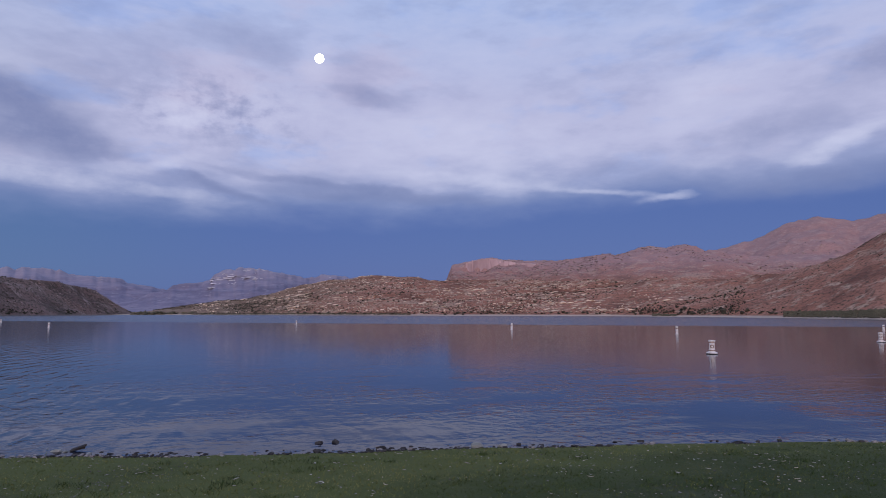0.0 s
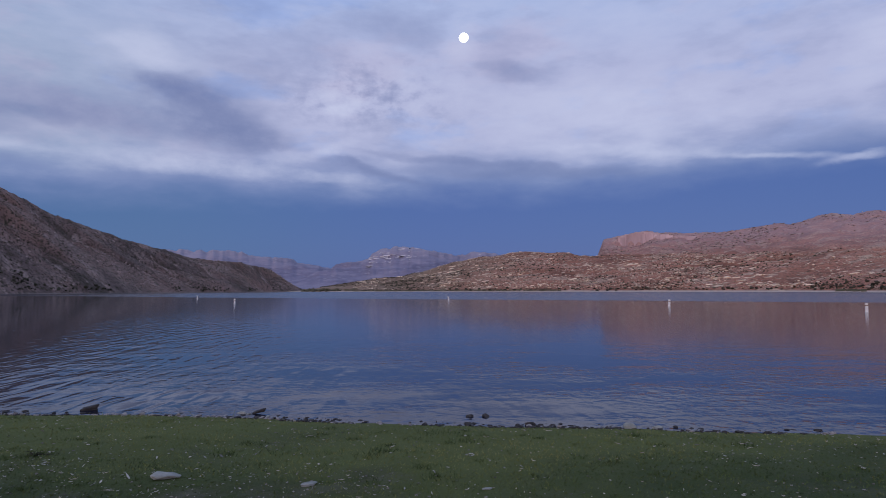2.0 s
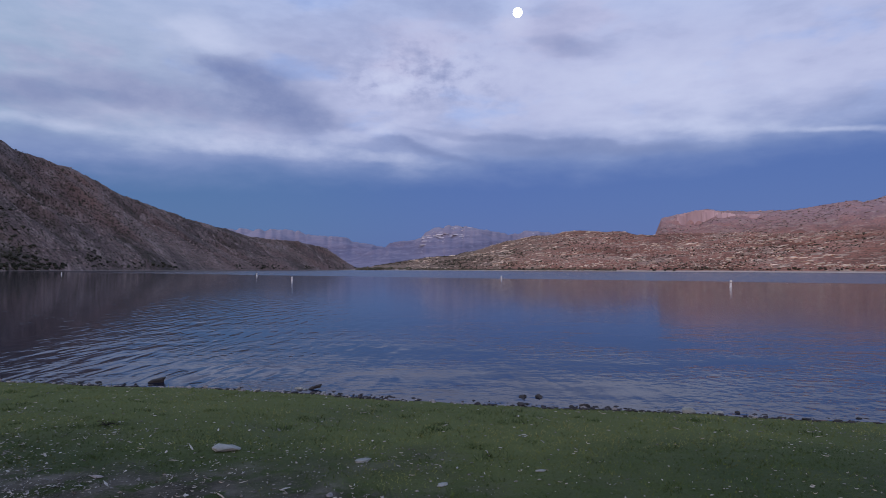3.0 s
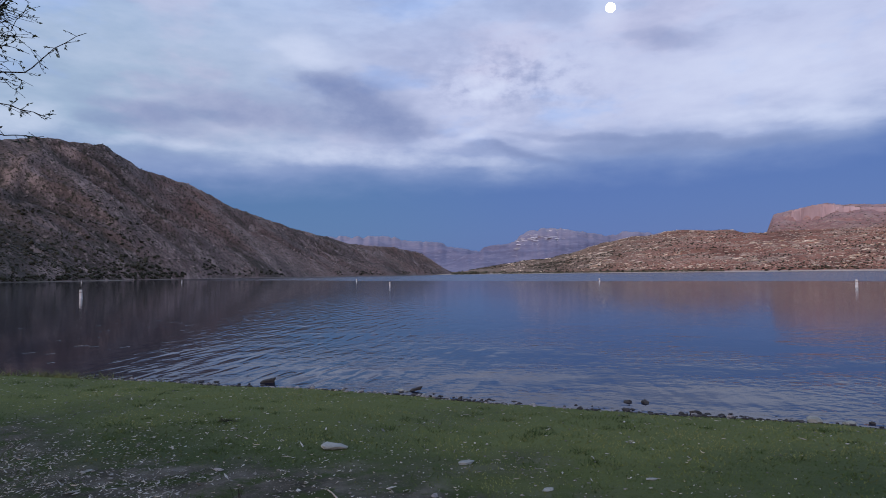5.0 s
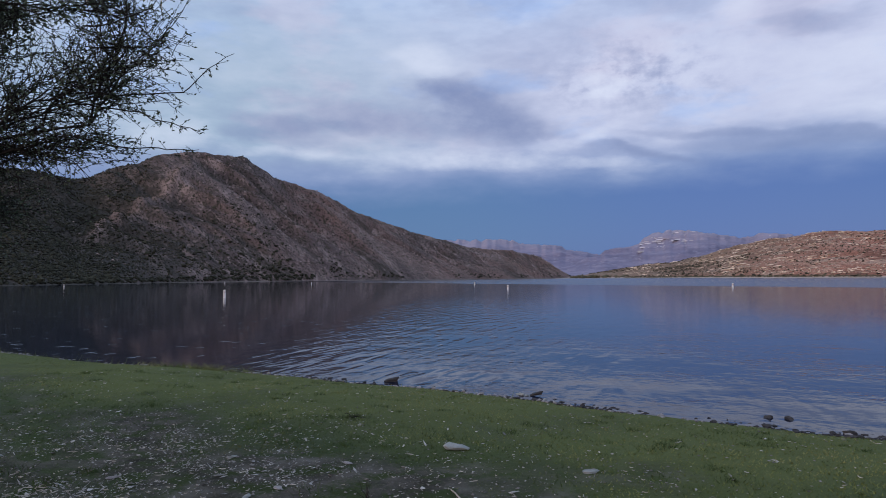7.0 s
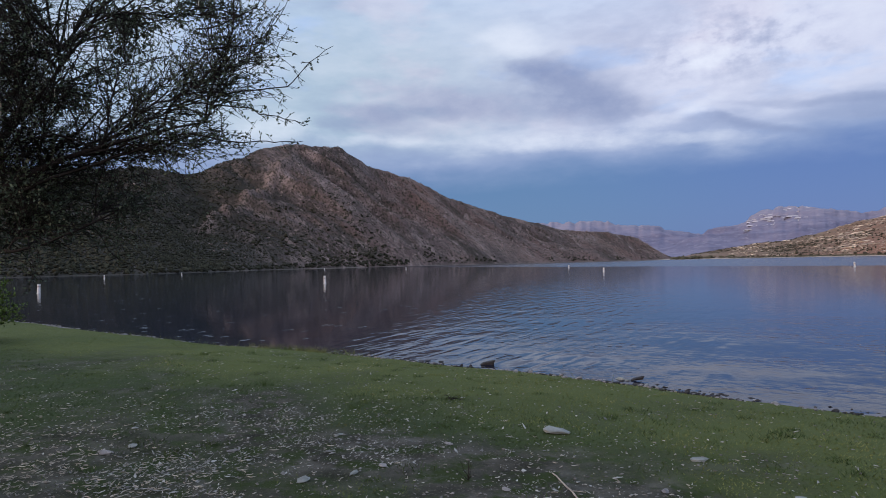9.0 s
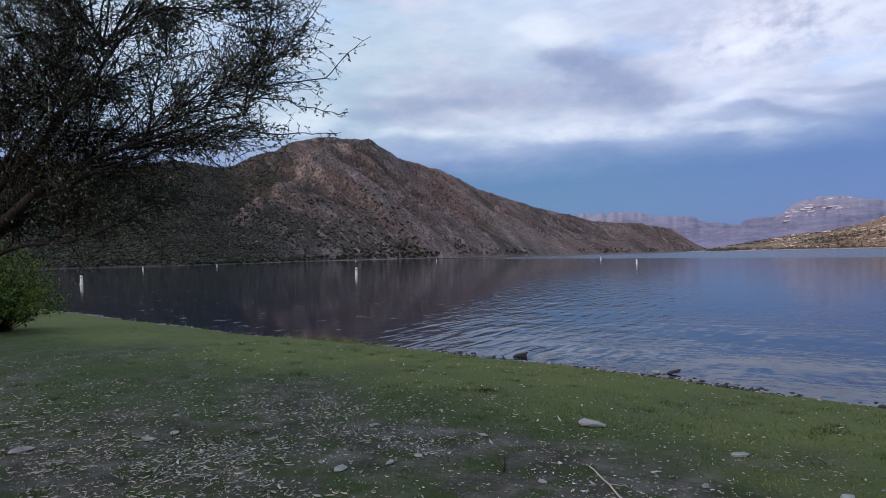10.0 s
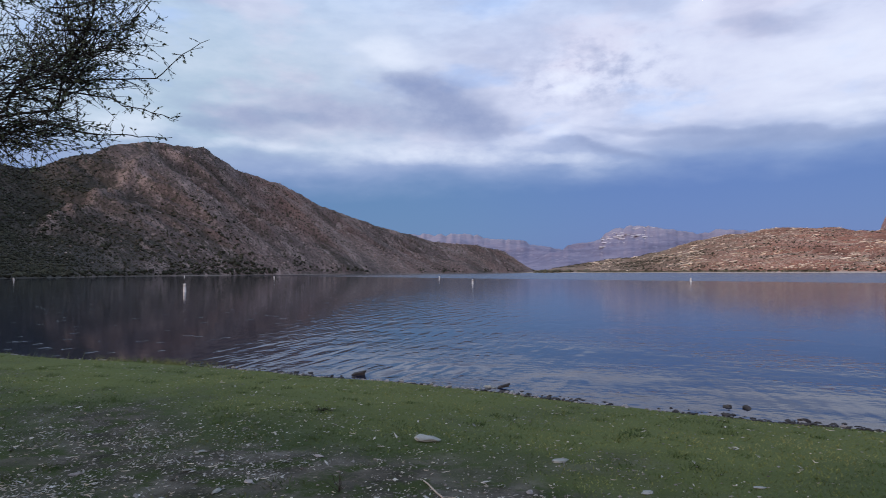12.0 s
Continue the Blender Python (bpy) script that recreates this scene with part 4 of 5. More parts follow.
BANK_STONES = [(-3.88, 5.12, 17, 1), (-2.49, 5.28, 9, 1), (-4.43, 2.6, 8, 1), (-6.46, 1.94, 8, 1), (-6.41, 1.7, 9, 0), (-6.84, 0.74, 12, 0), (-4.29, 3.27, 6, 0),
               (-7.12, 2.16, 5, 1), (-5.61, 2.55, 6, 0), (-4.29, 2.98, 6, 1), (-4.35, 4.09, 6, 0), (-1.61, 4.97, 6, 1), (-2.35, 4.42, 5, 0), (-3.2, 3.6, 5, 0), (-0.9, 5.6, 5, 1), (-5.3, 3.5, 5, 1)]
for k, (x, y, cm, pale) in enumerate(BANK_STONES):
    r = cm / 100
    stone("bank_stone", (x, y, gz(x, y) + 0.12 * r), (0.9 * r, 0.52 * r, 0.17 * r), PALE_STONE if pale else STONE,
          "pale flat stone lying in short grass" if pale else "grey stone half sunk in the bank", 300 + k, 53 * k + 10)


def shore_strip(n, x0, x1, d0, d1):
    x, d = x0 + (x1 - x0) * rng.rand(n), d0 + (d1 - d0) * rng.rand(n)
    y = shore_y(x) - d
    return np.stack([x, y, np.maximum(bank_z(x, y), -0.015)], 1)


def clustered(P, k):
    return P[fbm(P[:, 0] * 1.3 + k, P[:, 1] * 0.4, 3) + 0.16 > 0.4 * rng.rand(len(P))]


P = clustered(shore_strip(3600, -13, 9, -0.34, 0.20), 2)
stuff(clumps("shore_pebbles", P, sizes(len(P), 0.008, 0.045, 0.5, 4), DARK_STONE, rng, 0.35), "wet dark pebbles along the waterline", "pebbles")
P = clustered(shore_strip(1700, -34, 9, -0.22, 0.22), 9)
stuff(clumps("pale_pebbles", P, sizes(len(P), 0.012, 0.055, 0.5, 2.5), STONE, rng, 0.35), "pale pebbles along the waterline", "pebbles")


# ---------------------------------------------------------------- grass, gravel and fallen pods
def bank_places(n, r1):
    """Places on the bank, closer together near the middle of the meadow, most of them on the side of the lake and the tree."""
    r = (0.5 + (math.sqrt(r1) - 0.5) * rng.rand(n)) ** 2
    a = np.radians(np.where(rng.rand(n) < 0.72, -105 + 155 * rng.rand(n), 360 * rng.rand(n)))
    x, y = r * np.sin(a), r * np.cos(a)
    return x, y, shore_y(x) - y, r


def meadow_places(n):
    """Places spread evenly over the stretch of bank between the tree and the water."""
    x, y = -13 + 21 * rng.rand(n), -5 + 15.5 * rng.rand(n)
    return x, y, shore_y(x) - y, np.hypot(x, y)


def blades(name, x, y, h, w, mat, rng):
    n = len(x)
    a = rng.rand(n) * 6.283
    lean = 1.3 * h * (rng.rand(n) + 0.15)
    la = rng.rand(n) * 6.283
    z = bank_z(x, y) - 0.004
    p0 = np.stack([x - np.cos(a) * w, y - np.sin(a) * w, z], 1)
    p1 = np.stack([x + np.cos(a) * w, y + np.sin(a) * w, z], 1)
    p2 = np.stack([x + np.cos(la) * lean, y + np.sin(la) * lean, z + h], 1)
    v = np.stack([p0, p1, p2], 1).reshape(-1, 3)
    return soup(name, v, np.arange(3 * n).reshape(-1, 3), mat)


x, y, d, r = bank_places(640000, 45)
k = (d > 0.12) & (rng.rand(len(x)) < turf(x, y) ** 1.3)
x, y, r, d = x[k], y[k], r[k], d[k]
hh = (0.009 + 0.019 * rng.rand(len(x)) ** 2) * (1 + 0.5 * fbm(x * 1.3, y * 1.3, 3)) * np.clip(1.25 - 0.03 * r, 0.5, 1)
lush = lushness(x, y) + 1.0 * (rng.rand(len(x)) - 0.5) < 0
ww = 0.0028 + 0.0007 * r
stuff(blades("shore_grass", x[lush], y[lush], hh[lush], ww[lush], SHORE_GRASS, rng), "lush yellowish green grass near the water", "grass")
stuff(blades("grass", x[~lush], y[~lush], hh[~lush], ww[~lush], GRASS, rng), "short dark green grass on the lake bank", "grass")
# uneven tufts of darker grass
cx, cy, d, r = meadow_places(700)
k = d > 0.8
cx, cy = np.repeat(cx[k], 46), np.repeat(cy[k], 46)
rad = np.repeat(0.04 + 0.10 * rng.rand(k.sum()), 46)
x, y = cx + rad * rng.randn(len(cx)), cy + rad * rng.randn(len(cx))
tall = np.repeat(0.025 + 0.035 * rng.rand(k.sum()) ** 2, 46)
stuff(blades("grass_tufts", x, y, tall * (0.5 + rng.rand(len(x))), np.full(len(x), 0.004), TUFT, rng), "small darker tufts in the short grass", "grass")
n = 1100
x = np.where(rng.rand(n) < 0.7, -13.2 + 0.9 * rng.randn(n), -18 + 5 * rng.randn(n))
y = shore_y(x) - 0.12 - 0.25 * rng.rand(n) ** 2
stuff(blades("tall_grass", x, y, 0.05 + 0.15 * rng.rand(n) ** 2, np.full(n, 0.005), SHORE_GRASS, rng), "taller grass tufts at the water's edge", "grass")
x, y, d, r = meadow_places(70000)
k = (d > 0.3) & (rng.rand(len(x)) < (1.05 - turf(x, y)))
P = np.stack([x[k], y[k], bank_z(x[k], y[k])], 1)
stuff(clumps("gravel", P, sizes(len(P), 0.003, 0.017, 0.5, 3), GRAVEL, rng, 0.4, base=SMALL), "loose grey gravel on bare soil", "gravel")
x, y, d, r = meadow_places(6500)
k = (d > 0.3) & (rng.rand(len(x)) < 0.5)
P = np.stack([x[k], y[k], bank_z(x[k], y[k]) + 0.012], 1)
stuff(clumps("leaf_litter", P, sizes(len(P), 0.004, 0.020, 0.15, 3) * np.array([1.2, 0.8, 1]), LITTER, rng, 0.35, sink=0.0), "pale dry leaf litter scattered in the grass", "litter")


x, y, d, r = meadow_places(300000)
k = (d > 1.2) & (rng.rand(len(x)) < (1.15 * np.exp(-(((x + 4.8) / 3.0) ** 2 + ((y - 2.3) / 1.9) ** 2)) + 0.03) * np.clip(0.25 + 3.4 * fbm(x * 1.1, y * 1.1 + 3, 4), 0.03, 1))
P = np.stack([x[k], y[k], bank_z(x[k], y[k]) + 0.010], 1)
stuff(clumps("leaf_chips", P, sizes(len(P), 0.003, 0.014, 0.22, 3.2) * (0.45 + 1.5 * rng.rand(len(P), 3) ** 1.5) * np.array([1.5, 0.8, 1]), CHIP, rng, 0.7, sink=0.1, dip=0.35 * rng.randn(len(P), 1), base=SMALL), "grey dry leaves and chips under the tree", "litter")


def pods(name, P, length, curl, rng, mat, parent=None, hang=False):
    """Curled thin seed pods, joined: five cross-sections of three corners each."""
    n, m = len(P), 6
    t = np.linspace(-0.5, 0.5, m)[None]
    a = (curl * t + 0.6 * curl * np.abs(t))
    dx = np.cumsum(np.cos(a), 1) / m * length[:, None]
    dy = np.cumsum(np.sin(a), 1) / m * length[:, None]
    w = 0.0036 * (1 - 0.8 * np.abs(2 * t) ** 3) * np.ones((n, 1))
    rot = rng.rand(n, 1) * 6.283
    c, s = np.cos(rot), np.sin(rot)
    if hang:
        X, Y, Z = c * dy, s * dy, -dx
        tri = [(1, 0, 0), (-0.5, 0.87, 0), (-0.5, -0.87, 0)]
    else:
        X, Y, Z = c * dx - s * dy, s * dx + c * dy, 0.004 + 0.01 * rng.rand(n, 1) * (1 + 4 * t * t)
        tri = [(0, 0, 1.2), (1, 0.3, -0.4), (-1, -0.3, -0.4)]
    ctr = np.stack([X, Y, Z * np.ones_like(X)], -1) + P[:, None, :]
    nx = np.stack([-s * np.ones_like(X), c * np.ones_like(X), 0 * X], -1)
    v = []
    for q in tri:
        o = np.stack([np.full_like(X, 0.0), np.full_like(X, 0.0), np.full_like(X, q[2])], -1)
        side = nx * q[0] if not hang else np.stack([np.full_like(X, q[0]), np.full_like(X, q[1]), 0 * X], -1)
        v.append(ctr + (side + o) * w[..., None])
    v = np.stack(v, 2)
    base = (np.arange(n)[:, None] * m + np.arange(m - 1)[None]) * 3
    f = []
    for k in range(3):
        j = (k + 1) % 3
        f.append(np.stack([base + k, base + j, base + 3 + j, base + 3 + k], -1))
    return soup(name, v.reshape(-1, 3), np.stack(f, 2).reshape(-1, 4), mat, parent, True)


x, y, d, r = meadow_places(80000)
near = (np.exp(-(((x + 6.0) / 2.2) ** 2 + ((y - 1.1) / 1.2) ** 2)) + 0.03) * np.clip(0.35 + 3.2 * fbm(x * 1.1 + 7, y * 1.1, 3), 0.03, 1)
k = (d > 0.4) & (rng.rand(len(x)) < near)
P = np.stack([x[k], y[k], bank_z(x[k], y[k]) + 0.01 + 0.015 * rng.rand(k.sum())], 1)
x, y, d, r = meadow_places(110000)
k = (d > 0.8) & (rng.rand(len(x)) < (0.7 * np.exp(-(((x + 4.6) / 3.0) ** 2 + ((y - 2.6) / 2.0) ** 2)) + 0.03) * np.clip(0.2 + 3.0 * fbm(x * 0.9 + 2, y * 0.9, 4), 0.03, 1))
Q = np.stack([x[k], y[k], bank_z(x[k], y[k]) + 0.006 + 0.012 * rng.rand(k.sum())], 1)
stuff(pods("curled_leaves", Q, 0.015 + 0.045 * rng.rand(len(Q)) ** 1.5, 7.0 * (rng.rand(len(Q), 1) - 0.5), rng, CHIP), "small grey curled leaves and twigs on the bank", "litter")
stuff(pods("fallen_pods", P, 0.03 + 0.085 * rng.rand(len(P)) ** 1.8, 5.6 * (rng.rand(len(P), 1) - 0.5), rng, POD), "pale curled mesquite pods littering the ground", "pods")


# ---------------------------------------------------------------- twigs and trees
class Tubes:
    """Collects tapered tubes into one mesh."""

    def __init__(self):
        self.v, self.f, self.n = [], [], 0

    def add(self, pts, r0, r1, sides):
        pts = np.asarray(pts, float)
        m = len(pts)
        tan = np.gradient(pts, axis=0)
        tan /= np.linalg.norm(tan, axis=1)[:, None] + 1e-9
        ref = np.array([0.3, 0.9, 0.2]) if abs(tan[0][2]) > 0.8 else np.array([0, 0, 1.0])
        u = np.cross(tan, ref)
        u /= np.linalg.norm(u, axis=1)[:, None] + 1e-9
        w = np.cross(tan, u)
        rad = np.linspace(r0, r1, m)[:, None, None]
        a = np.arange(sides) * 2 * np.pi / sides
        v = pts[:, None] + rad * (np.cos(a)[None, :, None] * u[:, None] + np.sin(a)[None, :, None] * w[:, None])
        self.v.append(v.reshape(-1, 3))
        i = np.arange(m - 1)[:, None] * sides + np.arange(sides)[None] + self.n
        j = np.arange(m - 1)[:, None] * sides + (np.arange(sides)[None] + 1) % sides + self.n
        self.f.append(np.stack([i, j, j + sides, i + sides], -1).reshape(-1, 4))
        self.n += m * sides

    def make(self, name, mat, parent=None):
        return soup(name, np.concatenate(self.v), np.concatenate(self.f), mat, parent, True)


def bend(p0, p1, sag, wob, m, rs):
    t = np.linspace(0, 1, m)[:, None]
    p = p0 * (1 - t) + p1 * t
    p[:, 2] += sag * np.sin(np.pi * t[:, 0])
    p[1:] += np.cumsum(rs.randn(m - 1, 3), 0) * wob
    return p


def leaf_quads(P, D, size, rs):
    """Narrow kite-shaped leaves from P along D."""
    n = len(P)
    side = np.cross(D, rs.randn(n, 3))
    side /= np.linalg.norm(side, axis=1)[:, None] + 1e-9
    L, W = size[:, None], size[:, None] * 0.26
    v = np.stack([P, P + D * L * 0.45 + side * W, P + D * L, P + D * L * 0.45 - side * W], 1)
    return v.reshape(-1, 3), np.arange(4 * n).reshape(-1, 4)


def unit(v):
    return v / (np.linalg.norm(v, axis=-1, keepdims=True) + 1e-9)


def mesquite(base):
    rs = np.random.RandomState(5)
    tree = new("mesquite_tree")
    tree.location = base
    o = np.array(base)
    fork = np.array([-6.1, -0.55, 1.35])
    wood = Tubes()
    wood.add(bend(o - (0, 0, 0.15), fork, 0.0, 0.03, 7, rs), 0.20, 0.13, 12)
    wood.make("trunk", BARK, tree).matrix_parent_inverse = Matrix.Translation(-o)
    # three boughs lean out over the bank, two to the other side
    boughs = [[fork, (-4.79, 0.43, 2.32), (-4.56, 0.60, 2.53), (-4.41, 0.78, 2.68), (-4.11, 1.08, 2.82), (-3.68, 1.5, 2.96)],
              [fork, (-4.95, 0.40, 2.50), (-4.66, 0.66, 2.82), (-4.42, 0.90, 3.20), (-4.18, 1.14, 3.65)],
              [fork, (-5.2, 0.15, 1.95), (-4.72, 0.50, 2.20), (-4.50, 0.80, 2.24), (-4.15, 1.17, 2.45)],
              [fork, (-6.5, 0.3, 2.4), (-6.4, 0.9, 3.2), (-6.2, 1.3, 4.0)],
              [fork, (-6.6, -1.2, 2.4), (-6.7, -1.8, 3.2), (-6.8, -2.2, 3.8)],
              [fork, (-5.05, 0.30, 2.15), (-4.78, 0.62, 2.50), (-4.55, 0.88, 2.80), (-4.3, 1.12, 3.12)],
              [fork, (-5.15, 0.25, 2.35), (-4.95, 0.52, 2.80), (-4.80, 0.78, 3.25), (-4.6, 1.0, 3.7)],
              [fork, (-4.9, 0.36, 2.24), (-4.5, 0.75, 2.52), (-4.2, 1.10, 2.68), (-3.9, 1.40, 2.80)]]
    thick = [0.052, 0.036, 0.026, 0.06, 0.06, 0.032, 0.030, 0.026]
    joints = []
    for k, b in enumerate(boughs):
        q = np.array(b, float)
        t = np.linspace(0, len(q) - 1, 20)
        ln = np.stack([np.interp(t, np.arange(len(q)), q[:, c]) for c in range(3)], 1)
        ln[1:-1] = (ln[:-2] + 2 * ln[1:-1] + ln[2:]) / 4
        ln[3:] += np.cumsum(rs.randn(17, 3), 0) * 0.006
        tb = Tubes()
        tb.add(ln[:11], thick[k], 0.45 * thick[k], 9)
        tb.add(ln[10:], 0.45 * thick[k], 0.005, 7)
        tb.make("bough", BARK, tree).matrix_parent_inverse = Matrix.Translation(-o)
        joints.append(ln)
    # ends of the limbs: over the bank, low ones that hang, and unseen ones behind and above
    over = [(-3.5, 1.55, 3.05), (-3.35, 1.65, 3.4), (-3.55, 1.5, 2.83), (-3.45, 1.6, 3.75), (-3.9, 1.75, 3.25), (-4.0, 2.05, 3.65), (-3.9, 1.5, 3.3), (-4.1, 1.9, 4.1),
            (-3.9, 1.3, 3.9), (-4.1, 1.05, 3.6), (-4.25, 0.8, 3.0), (-4.5, 1.5, 3.5), (-4.6, 0.75, 3.3), (-3.8, 1.75, 3.6), (-3.6, 1.5, 2.85),
            (-4.25, 0.40, 3.6), (-4.4, 0.42, 3.25), (-4.55, 0.42, 2.95), (-4.6, 0.0, 3.6), (-4.75, 0.0, 3.1), (-4.05, 0.58, 3.35), (-4.0, 0.9, 3.4), (-4.3, 0.55, 3.0),
            (-4.7, 0.3, 3.4), (-4.5, 0.2, 4.0), (-4.2, 0.6, 4.0), (-4.9, 0.5, 3.8), (-5.2, 0.8, 3.4), (-5.0, 1.0, 3.0), (-4.9, 0.9, 4.2), (-5.0, 0.9, 3.5), (-5.3, 0.7, 3.2), (-5.2, 0.5, 3.9),
            (-4.57, 1.12, 2.94), (-4.42, 1.29, 2.87), (-4.16, 1.45, 2.87), (-4.6, 0.9, 3.75), (-4.29, 1.39, 2.8), (-4.46, 1.16, 2.81), (-4.7, 0.98, 2.79)]
    hang = [(-5.2, 0.72, 2.72), (-5.0, 0.95, 2.50), (-4.85, 1.15, 2.45), (-5.6, 0.55, 2.55), (-4.75, 1.3, 2.55), (-4.3, 0.85, 2.45), (-5.1, 0.55, 2.4)]
    unseen = [(-6.6, 1.6, 3.6), (-7.6, 0.6, 3.6), (-7.9, -1.0, 3.6), (-7.3, -2.4, 3.7), (-6.2, -2.9, 3.6), (-5.2, -1.6, 3.9), (-6.2, -0.4, 4.7), (-5.4, 0.6, 4.4), (-5.6, -1.0, 5.2), (-6.8, 0.6, 4.8), (-6.9, -0.8, 5.1),
            (-5.0, -0.9, 4.6), (-5.9, 0.9, 4.9), (-7.6, 1.4, 3.9), (-5.3, 0.1, 5.0), (-6.0, 1.8, 4.3),
            # high ends out of view, added so the crown shades the ground
            (-4.5, 1.0, 5.2), (-5.0, 2.0, 5.0), (-3.9, 0.5, 5.0), (-5.5, 1.5, 5.5), (-4.8, -0.5, 5.5), (-5.8, 2.4, 4.8), (-6.5, 2.2, 5.2), (-4.2, 1.8, 4.9), (-5.2, 2.8, 5.1), (-6.6, 3.0, 4.9), (-7.6, 2.4, 4.9)]
    LP, LD, LS, HP = [], [], [], []
    for k, e in enumerate(over + hang + unseen):
        e = np.array(e)
        front = k < len(over) + len(hang)
        low = len(over) <= k < len(over) + len(hang)
        pool = np.concatenate([joints[2][8:]] if low else [joints[0][3:], joints[1][3:]] if front else [joints[3][4:], joints[4][4:], joints[1][2:5]])
        dist = np.linalg.norm(pool - e, axis=1)
        start = pool[np.argmin(np.abs(dist - (0.45 if low else 0.8)) + 2.0 * np.maximum(pool[:, 2] - e[2], 0))]
        limb = Tubes()
        line = bend(start, e, 0.05, 0.018, 12, rs)
        span = np.linalg.norm(e - start)
        limb.add(line, 0.005 + 0.0035 * min(span, 1.5), 0.0018, 6)
        main = unit(e - start)
        nb = int((46 if low else 34 if front else 14) * (0.5 + 0.6 * min(span, 1.6)))
        for b in range(nb):
            t0 = 0.12 if front else 0.6
            t = t0 + (1 - t0) * (b + rs.rand()) / nb
            q = t * 10.999
            i = int(q)
            p = line[i] + (line[i + 1] - line[i]) * (q - i)
            dirn = unit(main * 1.0 + rs.randn(3) * (0.75, 0.75, 0.55) + (0, 0, -0.15 if low else 0.05))
            bl = (0.16 + 0.40 * rs.rand()) * (1.15 - 0.55 * t)
            br = bend(p, p + dirn * bl, 0.015, 0.014, 6, rs)
            limb.add(br, 0.0032 * (1.3 - t * 0.6), 0.0012, 4)
            if front and rs.rand() < 0.022:
                HP.append(br[4])
            for _ in range((4 if k < 16 else 5) if front else 5):
                q2 = (0.2 + 0.8 * rs.rand()) * 4.999
                j = int(q2)
                p2 = br[j] + (br[j + 1] - br[j]) * (q2 - j)
                d2 = unit(dirn * 0.6 + rs.randn(3) * 0.7)
                tw = bend(p2, p2 + d2 * (0.07 + 0.17 * rs.rand()), 0.0, 0.010, 4, rs)
                limb.add(tw, 0.0020, 0.0010, 3)
                nl = 11 if low else 7 if k < 16 else 5
                s2 = rs.rand(nl, 1) * 2.999
                ji = s2.astype(int)[:, 0]
                LP.append(tw[ji] + (tw[ji + 1] - tw[ji]) * (s2 - ji[:, None]))
                LD.append(unit(d2 * 0.5 + rs.randn(nl, 3) * 0.8 + (0, 0, -0.15)))
                LS.append((0.010 + 0.016 * rs.rand(nl)) * (1.1 if low else 1.0 if front else 2.6))
        limb.make("limb", BARK, tree).matrix_parent_inverse = Matrix.Translation(-o)
    # long bare twigs that reach out over the bank
    out = Tubes()
    for a, b, c in [((-3.65, 1.45, 3.10), (-3.2, 1.82, 3.10), (-2.99, 2.0, 3.33)), ((-3.65, 1.45, 3.04), (-3.40, 1.70, 2.98), (-3.17, 1.93, 2.90)), ((-3.65, 1.45, 2.86), (-3.42, 1.70, 2.80), (-3.2, 1.9, 2.80)), ((-3.6, 1.5, 3.35), (-3.35, 1.75, 3.38), (-3.2, 1.85, 3.62)), ((-3.7, 1.5, 3.5), (-3.4, 1.72, 3.6), (-3.28, 1.8, 3.8))]:
        ln = np.concatenate([bend(np.array(a), np.array(b), 0, 0.008, 8, rs), bend(np.array(b), np.array(c), 0, 0.008, 8, rs)[1:]])
        out.add(ln, 0.0050, 0.0015, 4)
        for _ in range(30):
            i = rs.randint(2, len(ln) - 1)
            d2 = unit(rs.randn(3) + (0.2, 0.2, 0))
            out.add(bend(ln[i], ln[i] + d2 * 0.06, 0, 0.004, 3, rs), 0.0018, 0.001, 3)
            LP.append(ln[i] + d2 * 0.06 * rs.rand(4, 1))
            LD.append(unit(d2 + rs.randn(4, 3) * 0.8))
            LS.append(0.010 + 0.016 * rs.rand(4))
    out.make("limb", BARK, tree).matrix_parent_inverse = Matrix.Translation(-o)
    v, f = leaf_quads(np.concatenate(LP), np.concatenate(LD), np.concatenate(LS), rs)
    crown = soup("crown", v, f, LEAF, tree)
    crown.matrix_parent_inverse = Matrix.Translation(-o)
    HP = np.array(HP)
    for k, p in enumerate(HP):
        if k < 4:
            hp = pods("pod", np.zeros((1, 3)), np.array([0.07 + 0.025 * k]), np.array([[0.8 * rs.rand() - 0.4]]), rs, POD, tree, True)
            kinds = [hp.data] if k == 0 else kinds + [hp.data]
        else:
            hp = new("pod", kinds[k % 4])
            hp.parent = tree
        hp.location = p - o
    return tagged(tree, "dark spreading mesquite tree with fine leaves", "tree")


mesquite((-6.35, -0.95, gz(-6.35, -0.95)))


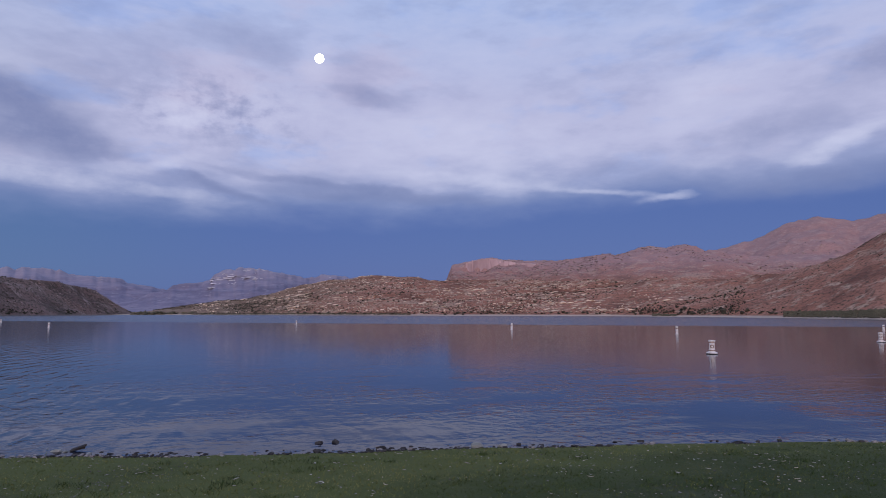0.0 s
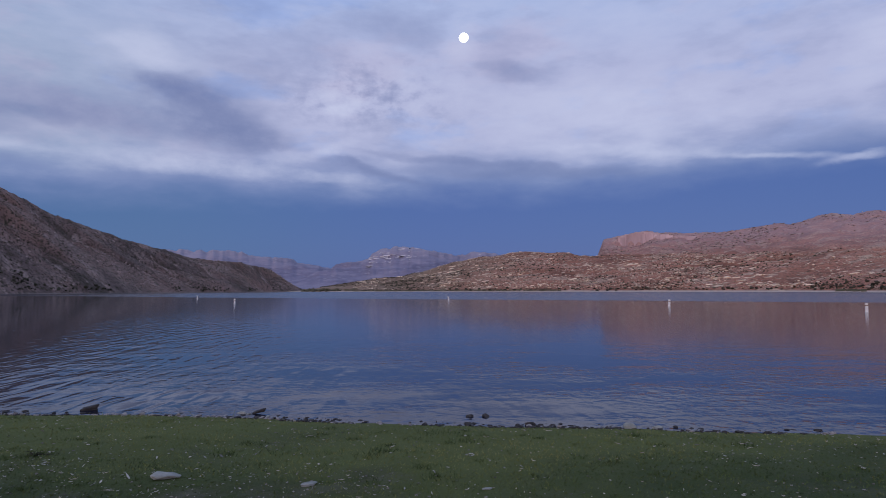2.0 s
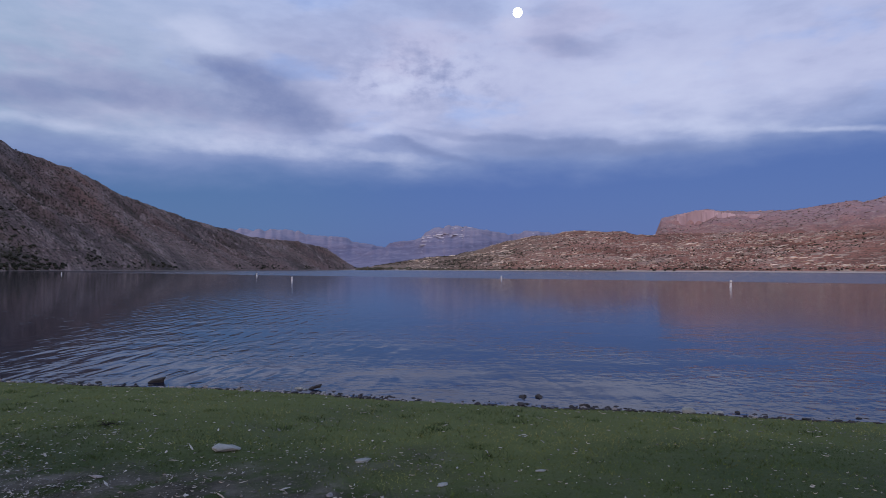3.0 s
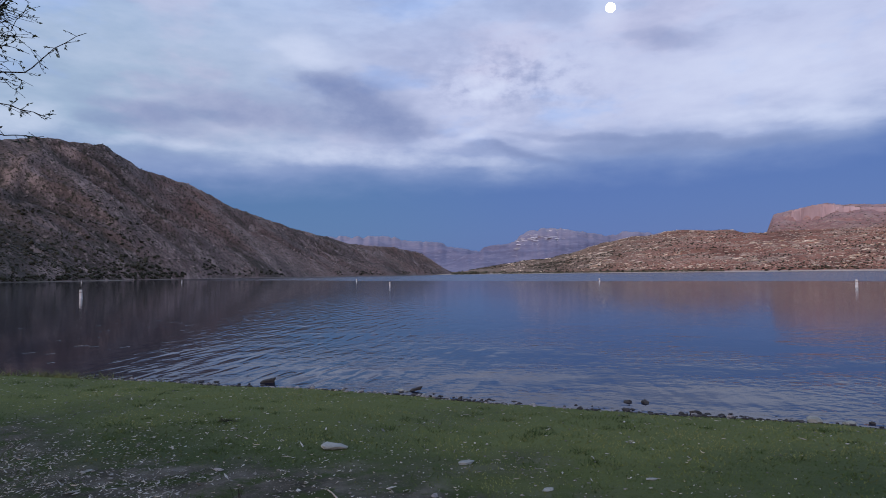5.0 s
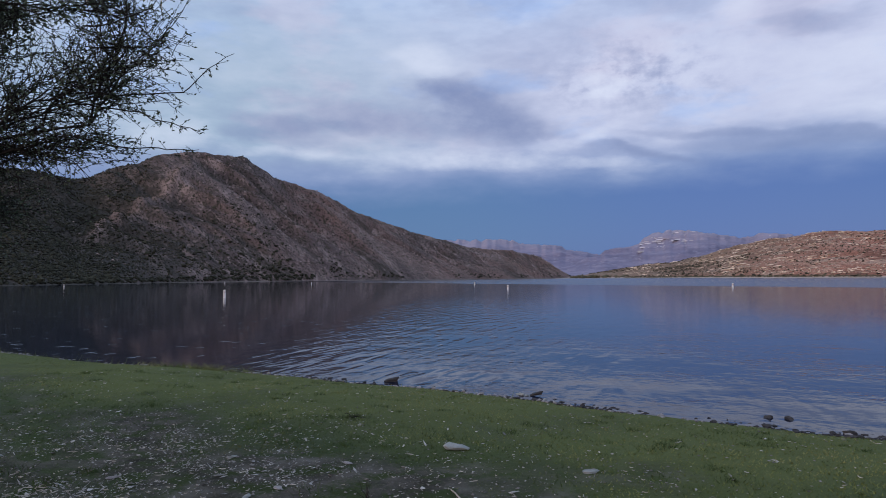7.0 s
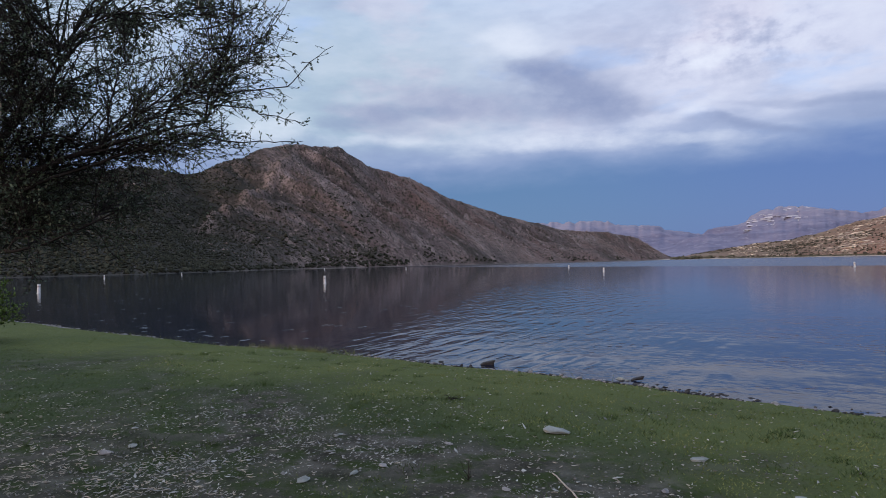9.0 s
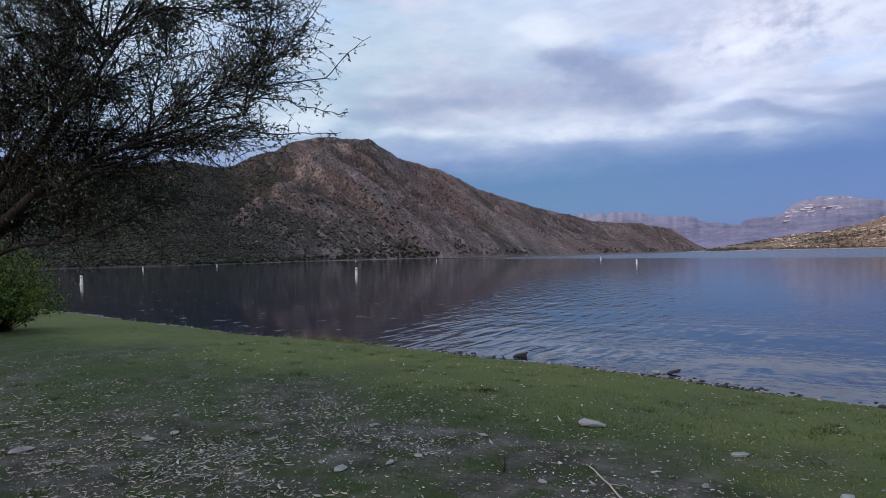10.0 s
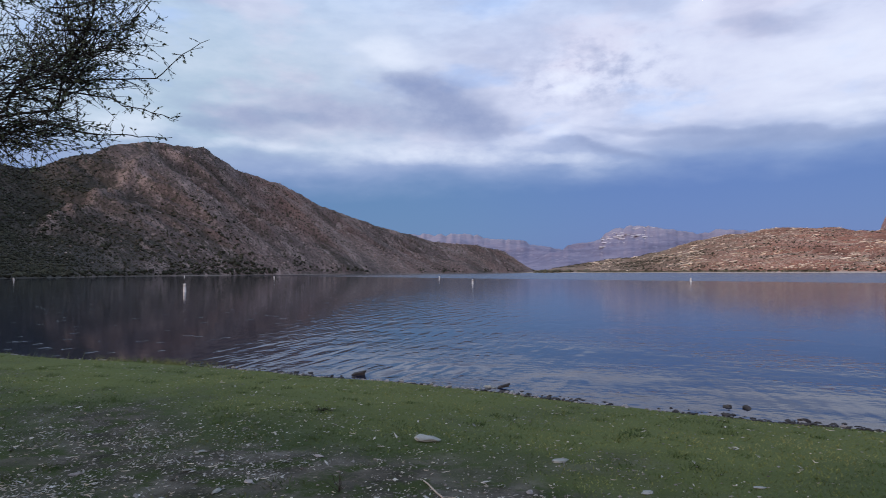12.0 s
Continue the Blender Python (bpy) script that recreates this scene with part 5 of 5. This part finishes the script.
def bush(at, rad, height, n):
    rs = np.random.RandomState(9)
    ob = new("green_bush")
    ob.location = at
    tb = Tubes()
    LP, LD, LS = [], [], []
    for _ in range(n):
        a, u = rs.rand() * 6.283, rs.rand() ** 0.6
        h = height * (0.35 + 0.65 * rs.rand()) * (1 - 0.45 * u * u)
        tip = np.array([math.cos(a) * rad * u, math.sin(a) * rad * u, h])
        ln = bend(np.array([tip[0] * 0.15, tip[1] * 0.15, -0.05]), tip, 0.12, 0.02, 6, rs)
        tb.add(ln, 0.009, 0.002, 3)
        m = 55
        s = (0.3 + 0.7 * rs.rand(m, 1)) * 4.99
        ji = s.astype(int)[:, 0]
        LP.append(ln[ji] + (ln[ji + 1] - ln[ji]) * (s - ji[:, None]) + rs.randn(m, 3) * 0.05)
        LD.append(unit(rs.randn(m, 3) + (0, 0, 0.7)))
        LS.append(0.04 + 0.07 * rs.rand(m))
    tb.make("stems", BARK, ob)
    v, f = leaf_quads(np.concatenate(LP), np.concatenate(LD), np.concatenate(LS), rs)
    soup("foliage", v, f, BUSH_LEAF, ob)
    return tagged(ob, "bright green feathery bush on the bank", "bush")


bush((-19.2, 1.45, gz(-19.2, 1.45) - 0.02), 1.75, 2.5, 380)


def small_things():
    rs = np.random.RandomState(3)
    tb = Tubes()
    p0, p1 = np.array([-3.16, 4.12, gz(-3.16, 4.12) + 0.012]), np.array([-2.58, 3.72, gz(-2.58, 3.72) + 0.015])
    ln = bend(p0, p1, 0.008, 0.004, 9, rs)
    tb.add(ln, 0.005, 0.008, 6)
    tb.add(bend(ln[5], ln[5] + (0.10, 0.03, 0.01), 0, 0.003, 4, rs), 0.004, 0.002, 5)
    tagged(tb.make("dry_stick", WOOD), "bleached forked stick lying on the bank", "stick")
    tb = Tubes()
    c = np.array([-5.78, 5.51, gz(-5.78, 5.51)])
    for _ in range(16):
        d = rs.randn(3) * (0.07, 0.04, 0.012) + (0, 0, 0.03)
        tb.add(bend(c, c + d, 0.015, 0.006, 5, rs), 0.004, 0.0015, 4)
    tagged(tb.make("dead_sprig", BARK), "small dark dead sprig in the grass", "twig")
    tb = Tubes()
    c = np.array([-3.55, 3.55, gz(-3.55, 3.55)])
    for _ in range(9):
        d = rs.randn(3) * (0.05, 0.05, 0.02) + (0, 0, 0.13)
        tb.add(bend(c, c + d, 0.0, 0.006, 5, rs), 0.003, 0.001, 4)
    tagged(tb.make("upright_twig", BARK), "thin bare upright twig in gravel", "twig")
    tb = Tubes()
    c = np.array([-31.6, float(shore_y(np.array([-31.6]))[0]) - 0.05, 0.08])
    tb.add(bend(c - (0.9, -0.1, 0), c + (0.7, -0.12, 0.06), 0.05, 0.03, 8, rs), 0.13, 0.06, 8)
    tagged(tb.make("driftwood_log", BARK), "dark driftwood log at the water's edge", "log")


small_things()
